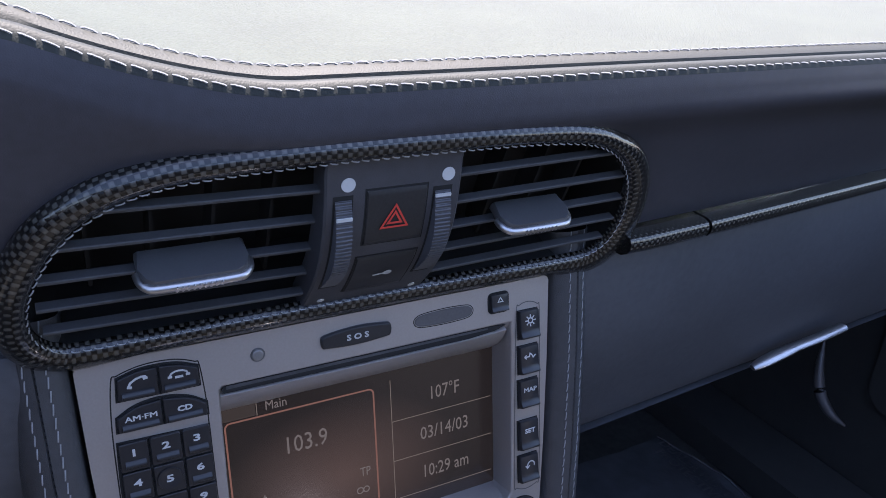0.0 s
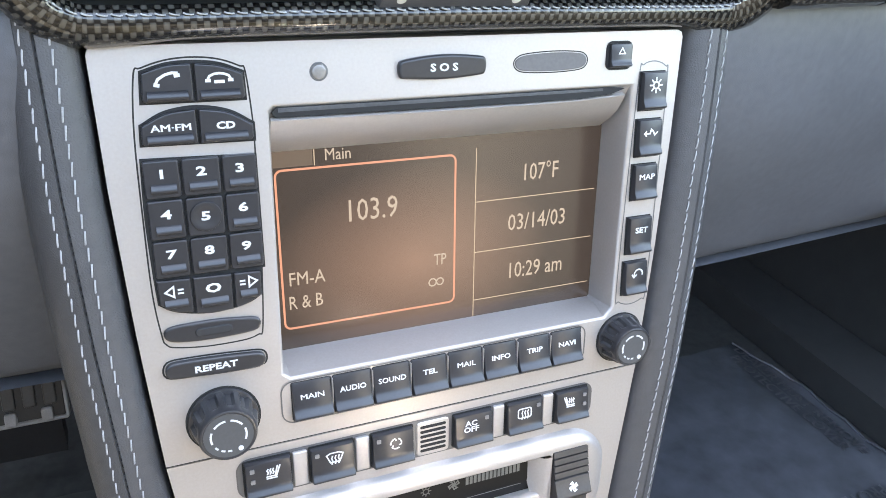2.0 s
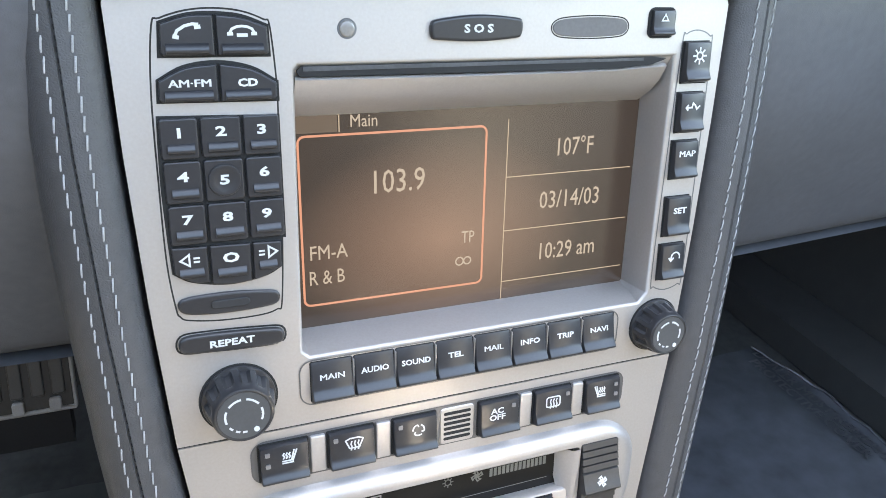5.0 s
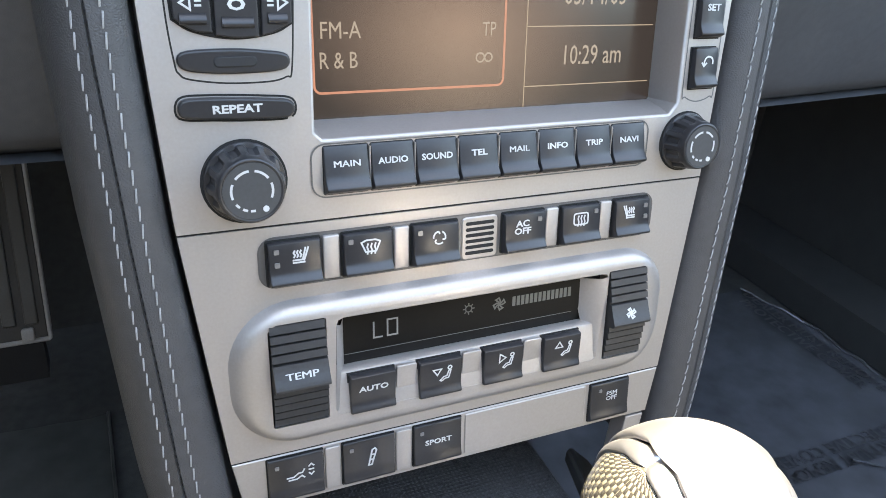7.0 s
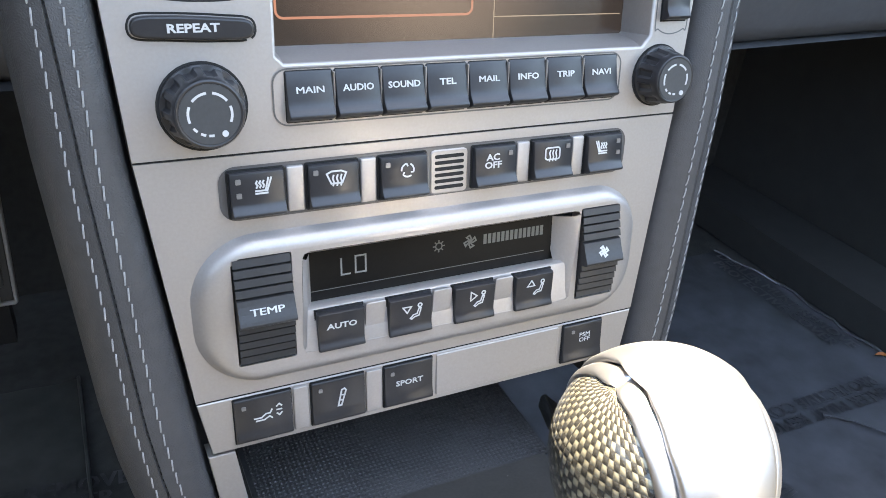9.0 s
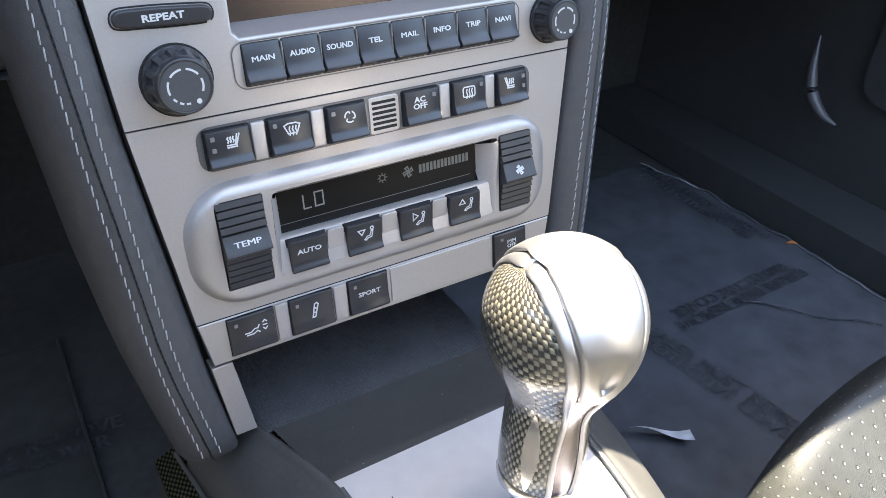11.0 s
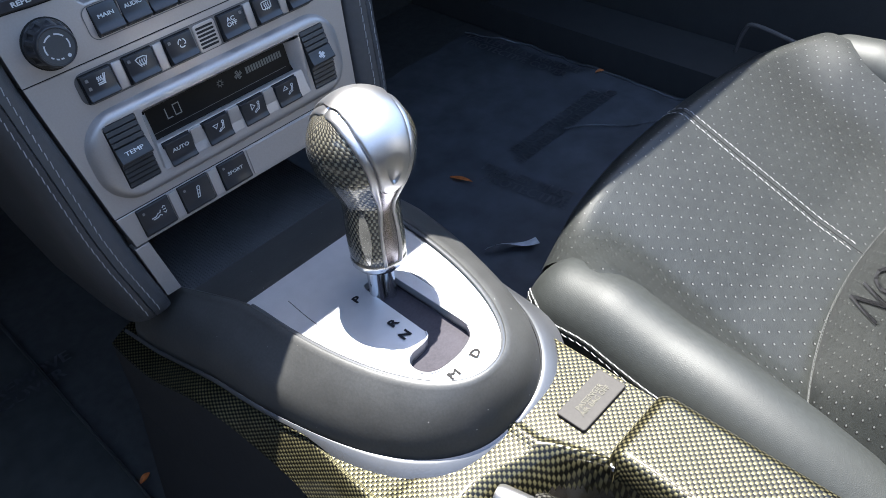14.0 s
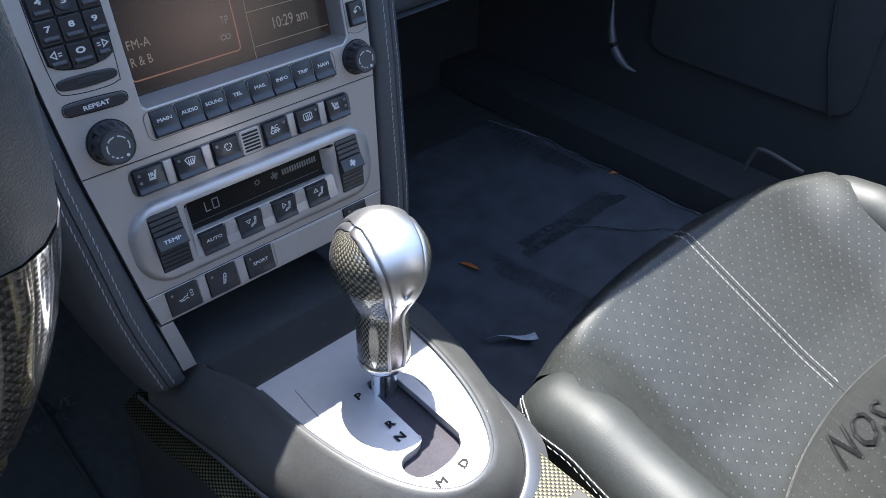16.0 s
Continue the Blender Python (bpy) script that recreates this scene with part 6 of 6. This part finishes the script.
for v in bm.verts:
    a, b = 3.0 * (v.co.x - lo[0]) / (hi[0] - lo[0]) - 1.5, (v.co.z - lo[1]) / (hi[1] - lo[1]) - 0.5
    x, z = 0.259 + 0.0105 * a + 0.050 * b, 0.306 + 0.010 * a - 0.032 * b
    y = -0.293 - 0.052 * abs((x - SX) / 0.215) ** 2.2 - 0.5775 * (z - 0.262)
    v.co = (x, y + 0.0010, z + 0.0006)
part("lettering", bm, plain("lettering_shadow", (0.007, 0.007, 0.009), 0.7, amount=0.5, scale=220), seat, "painted shadow of lettering across the backrest")

# ---- cabin shell ----
def box(x0, x1, y0, y1, z0, z1):
    bm = bmesh.new()
    return loft([[(x0, y0, z), (x1, y0, z), (x1, y1, z), (x0, y1, z)] for z in (z0, z1)], close_u=True, cap=True, bm=bm)


# sides, floor and ground
structure("floor", box(-0.85, 0.85, -1.2, 0.62, 0.06, 0.118), CARPET, "dark carpeted footwell floor", "floor")
DOOR_SKIN = plain("door_skin", (0.034, 0.034, 0.034), 0.75, scale=600)
structure("wall_front", box(-0.85, 0.85, 0.56, 0.62, 0.11, 0.77), CARPET, "dark carpeted bulkhead", "bulkhead")
structure("wall_right", box(0.76, 0.83, -1.2, 0.62, 0.11, 0.70), DOOR_SKIN, "dark door panel", "door panel")
# left and rear walls are unseen, raised to darken the driver's side
structure("wall_left", box(-0.85, -0.78, -1.2, 0.62, 0.11, 0.80), MAT_BLACK, "dark door panel", "door panel")
structure("wall_rear", box(-0.85, 0.83, -1.25, -1.15, 0.11, 1.05), MAT_BLACK, "unseen dark rear wall, raised to hold back sky light", "cabin wall")
# unseen sheet outside the car, added to bounce light into the cabin
structure("ground", box(-60, 60, -60, 60, -0.32, -0.30), plain("concrete", (0.34, 0.33, 0.31), 0.9, scale=40), "unseen pale concrete ground, added to bounce light up", "ground")

# films over the carpets
film_m, fnt, fp = base_mat("plastic_film", (0.082, 0.087, 0.098), 0.22, spec=0.9)
mpf, nf = mottle(fnt, fp, (0.082, 0.087, 0.098), 0.3, 30)
bump(fnt, fp, nf.outputs[0], 0.5, 0.003)
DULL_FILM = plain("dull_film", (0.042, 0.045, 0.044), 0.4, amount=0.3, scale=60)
PRINT = plain("film_print", (0.050, 0.052, 0.058), 0.35, amount=0.7, scale=90)


def film_z(x, y):
    return 0.122 + 0.0012 * math.sin(x * 61 + y * 37) + 0.0008 * math.sin(x * 140 - y * 90)


def film(x0, x1, y0, y1, label, cut=None, skin=film_m):
    ob = thing("floor_film", pose(0, 0, 0), label, "floor film", "films over the carpets")
    nx, ny = int((x1 - x0) / 0.014), int((y1 - y0) / 0.014)
    rows = []
    for j in range(ny + 1):
        y = y0 + (y1 - y0) * j / ny
        right = cut(y) if cut else x1
        rows.append([(x0 + (right - x0) * i / nx, y, film_z(x0 + (right - x0) * i / nx, y)) for i in range(nx + 1)])
    part("sheet", loft(rows), skin, ob, smooth=True)
    edge = [(r[-1][0], r[-1][1], r[-1][2] + 0.002 + 0.0015 * math.sin(k * 1.7)) for k, r in enumerate(rows)]
    part("curled_edge", tube(edge, 0.0016, 6), skin, ob, smooth=True)
    return ob


right_film = film(0.16, 0.66, -0.10, 0.40, "thin protective plastic film with dark print over the passenger carpet", lambda y: 0.655 - 0.25 * max(0.0, y - 0.30))
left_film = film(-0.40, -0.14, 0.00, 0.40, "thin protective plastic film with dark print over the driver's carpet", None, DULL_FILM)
for ob, x, y, turn in ((right_film, 0.515, 0.126, 180), (right_film, 0.622, 0.285, -88), (right_film, 0.385, 0.040, -82), (left_film, -0.215, 0.262, -4)):
    write("DEALER MUST REMOVE\nPROTECTIVE COVER", 0.021, PRINT, ob, pose(x, y, 0.1250, 0, 0, turn) @ pose(0, 0, 0, -90), 0.95, 0.0006)
crease = [(0.505 + 0.10 * t, 0.115 - 0.105 * t + 0.004 * math.sin(9 * t), 0.1245 + 0.002 * math.sin(5 * t) ** 2) for t in [k / 24 for k in range(25)]]
part("crease", tube(crease, [0.0012 + 0.0008 * math.sin(k * 2.1) for k in range(25)], 6), film_m, right_film, smooth=True)
flap = [[(0.262 + 0.044 * t + 0.005 * t * w, 0.038 - 0.036 * t + w * (0.002 + 0.005 * t), 0.130 + 0.003 * math.sin(6 * t) - 0.003 * w + 0.003 * t) for w in (-1, 0, 1)] for t in [k / 16 for k in range(17)]]
# the sunlit glint along the film's edge is put into this pale colour
part("glint_flap", loft(flap), plain("film_edge_glint", (0.62, 0.64, 0.68), 0.3, amount=0.4, scale=60), right_film, "film edge with its sunlit glint painted pale", smooth=True)

LEAF = plain("dry_leaf", (0.50, 0.15, 0.03), 0.6, amount=0.4, scale=200)


def leaf(x, y, z, length, turn):
    rows = [[(length * (t - 0.5), w * 0.0028 * math.sin(math.pi * t) ** 0.7, 0.0015 * w * w + 0.002 * math.sin(3 * t)) for w in (-1, 0, 1)] for t in [k / 10 for k in range(11)]]
    return tagged(part("dry_leaf", loft(rows), LEAF, None, smooth=True, at=pose(x, y, z, 8, 0, turn)), "small dry orange leaf lying on the floor film", "leaf", "dry leaves")


leaf(0.341, 0.146, 0.1250, 0.030, -72)
leaf(0.650, 0.160, 0.1250, 0.014, -30)
leaf(-0.133, 0.080, 0.1220, 0.012, 20)

# ---- pedals ----
PEDAL_EDGE = plain("pale_rubber_edge", (0.30, 0.29, 0.28), 0.6)
pedal = thing("accelerator_pedal", pose(-0.223, 0.425, 0.204, 0, 0, 0), "black ribbed floor-hinged accelerator pedal with a pale foot", "pedal")
lean = pose(0, 0, 0, -22)
part("plate", slab(rrect(0.092, 0.24, 0.006, 4, 0, 0.115), -0.004, 0.008, 0.002, 2, scale=1.0), BLACK, pedal, at=lean)
for n in range(5):
    part("rib", slab(rrect(0.011, 0.215, 0.002, 2, -0.034 + 0.017 * n, 0.118), -0.007, -0.003, 0.0015, 2, scale=1.0), SOFT_BLACK, pedal, at=lean)
part("foot_edge", slab(rrect(0.094, 0.004, 0.0015, 2, 0, -0.004), -0.006, 0.006, 0.001, 1, scale=1.0), PEDAL_EDGE, pedal, "pale foot edge", at=lean)
part("side_edge", slab(rrect(0.003, 0.24, 0.0012, 2, 0.0465, 0.115), -0.006, 0.006, 0.001, 1, scale=1.0), PEDAL_EDGE, pedal, "pale side edge", at=lean)
for n in range(3):
    part("clip", slab(rrect(0.010, 0.012, 0.002, 2, -0.030 + 0.030 * n, 0.002), -0.009, -0.003, 0.001, 1, scale=1.0), PEDAL_EDGE, pedal, at=lean)
part("hinge", box(-0.04, 0.04, -0.004, 0.02, -0.045, 0.0), MAT_BLACK, pedal)

# ---- steering wheel ----
wheel = thing("steering_wheel", pose(-0.355, -0.251, 0.672, 20), "black leather steering wheel with a carbon fibre lower rim", "steering wheel")


def rim(a0, a1, r, material, name, label):
    n = max(8, int(abs(a1 - a0) / 4))
    path = [(0.178 * math.cos(radians(a0 + (a1 - a0) * k / n)), 0.0, 0.178 * math.sin(radians(a0 + (a1 - a0) * k / n))) for k in range(n + 1)]
    return part(name, tube(path, r, 20), material, wheel, label, smooth=True)


rim(-5, 185, 0.0165, LEATHER, "upper_rim", "black leather rim")
rim(185, 355, 0.0168, CARBON_DARK, "lower_rim", "glossy carbon fibre rim")
part("hub", tube([(0, -0.02, 0), (0, -0.018, 0), (0, 0.02, 0), (0, 0.05, 0)], [0.04, 0.062, 0.066, 0.05], 24), LEATHER, wheel, smooth=True)
for a in (5, 175, 270):
    c, s = math.cos(radians(a)), math.sin(radians(a))
    part("spoke", tube([(0.05 * c, 0, 0.05 * s), (0.11 * c, -0.004, 0.11 * s), (0.172 * c, 0, 0.172 * s)], [0.016, 0.011, 0.012], 12), MAT_BLACK, wheel, smooth=True)
part("column", tube([(0, 0.04, 0), (0, 0.30, 0)], 0.035, 16), MAT_BLACK, wheel, smooth=True)

# ---- passenger door ----
door = thing("door_trim", pose(0.755, 0, 0), "dark leather door trim with a pocket and a curved silver pull", "door trim")
part("pocket", slab(rrect(0.30, 0.16, 0.03, 6, 0, 0), -0.006, 0.006, 0.004, 3, scale=1.0), DOOR_SKIN, door, at=pose(0, 0.05, 0.36, 0, 0, 90) @ pose(0, 0, 0))
part("door_edge", tube([(-0.012, -0.035, 0.45), (-0.012, -0.05, 0.36), (-0.012, -0.075, 0.28)], 0.002, 8), MAT_BLACK, door, smooth=True)
pull = smooth_path([(-0.02, 0.262, 0.340), (-0.03, 0.252, 0.305), (-0.032, 0.240, 0.275), (-0.028, 0.222, 0.255), (-0.02, 0.205, 0.246)], 20)
part("pull", tube(pull, [0.0015 + 0.006 * math.sin(math.pi * k / 19) for k in range(20)], 10), plain("dull_silver", (0.13, 0.13, 0.14), 0.45, metal=0.4), door, "curved silver pull", smooth=True)
part("sill", box(-0.09, 0.0, -1.0, 0.555, 0.12, 0.165), DOOR_SKIN, door)
part("sill_hook", tube(smooth_path([(-0.06, -0.010, 0.19), (-0.062, -0.018, 0.222), (-0.062, -0.030, 0.232), (-0.062, -0.085, 0.224)], 16), 0.0028, 8), GREY_INSERT, door, smooth=True)
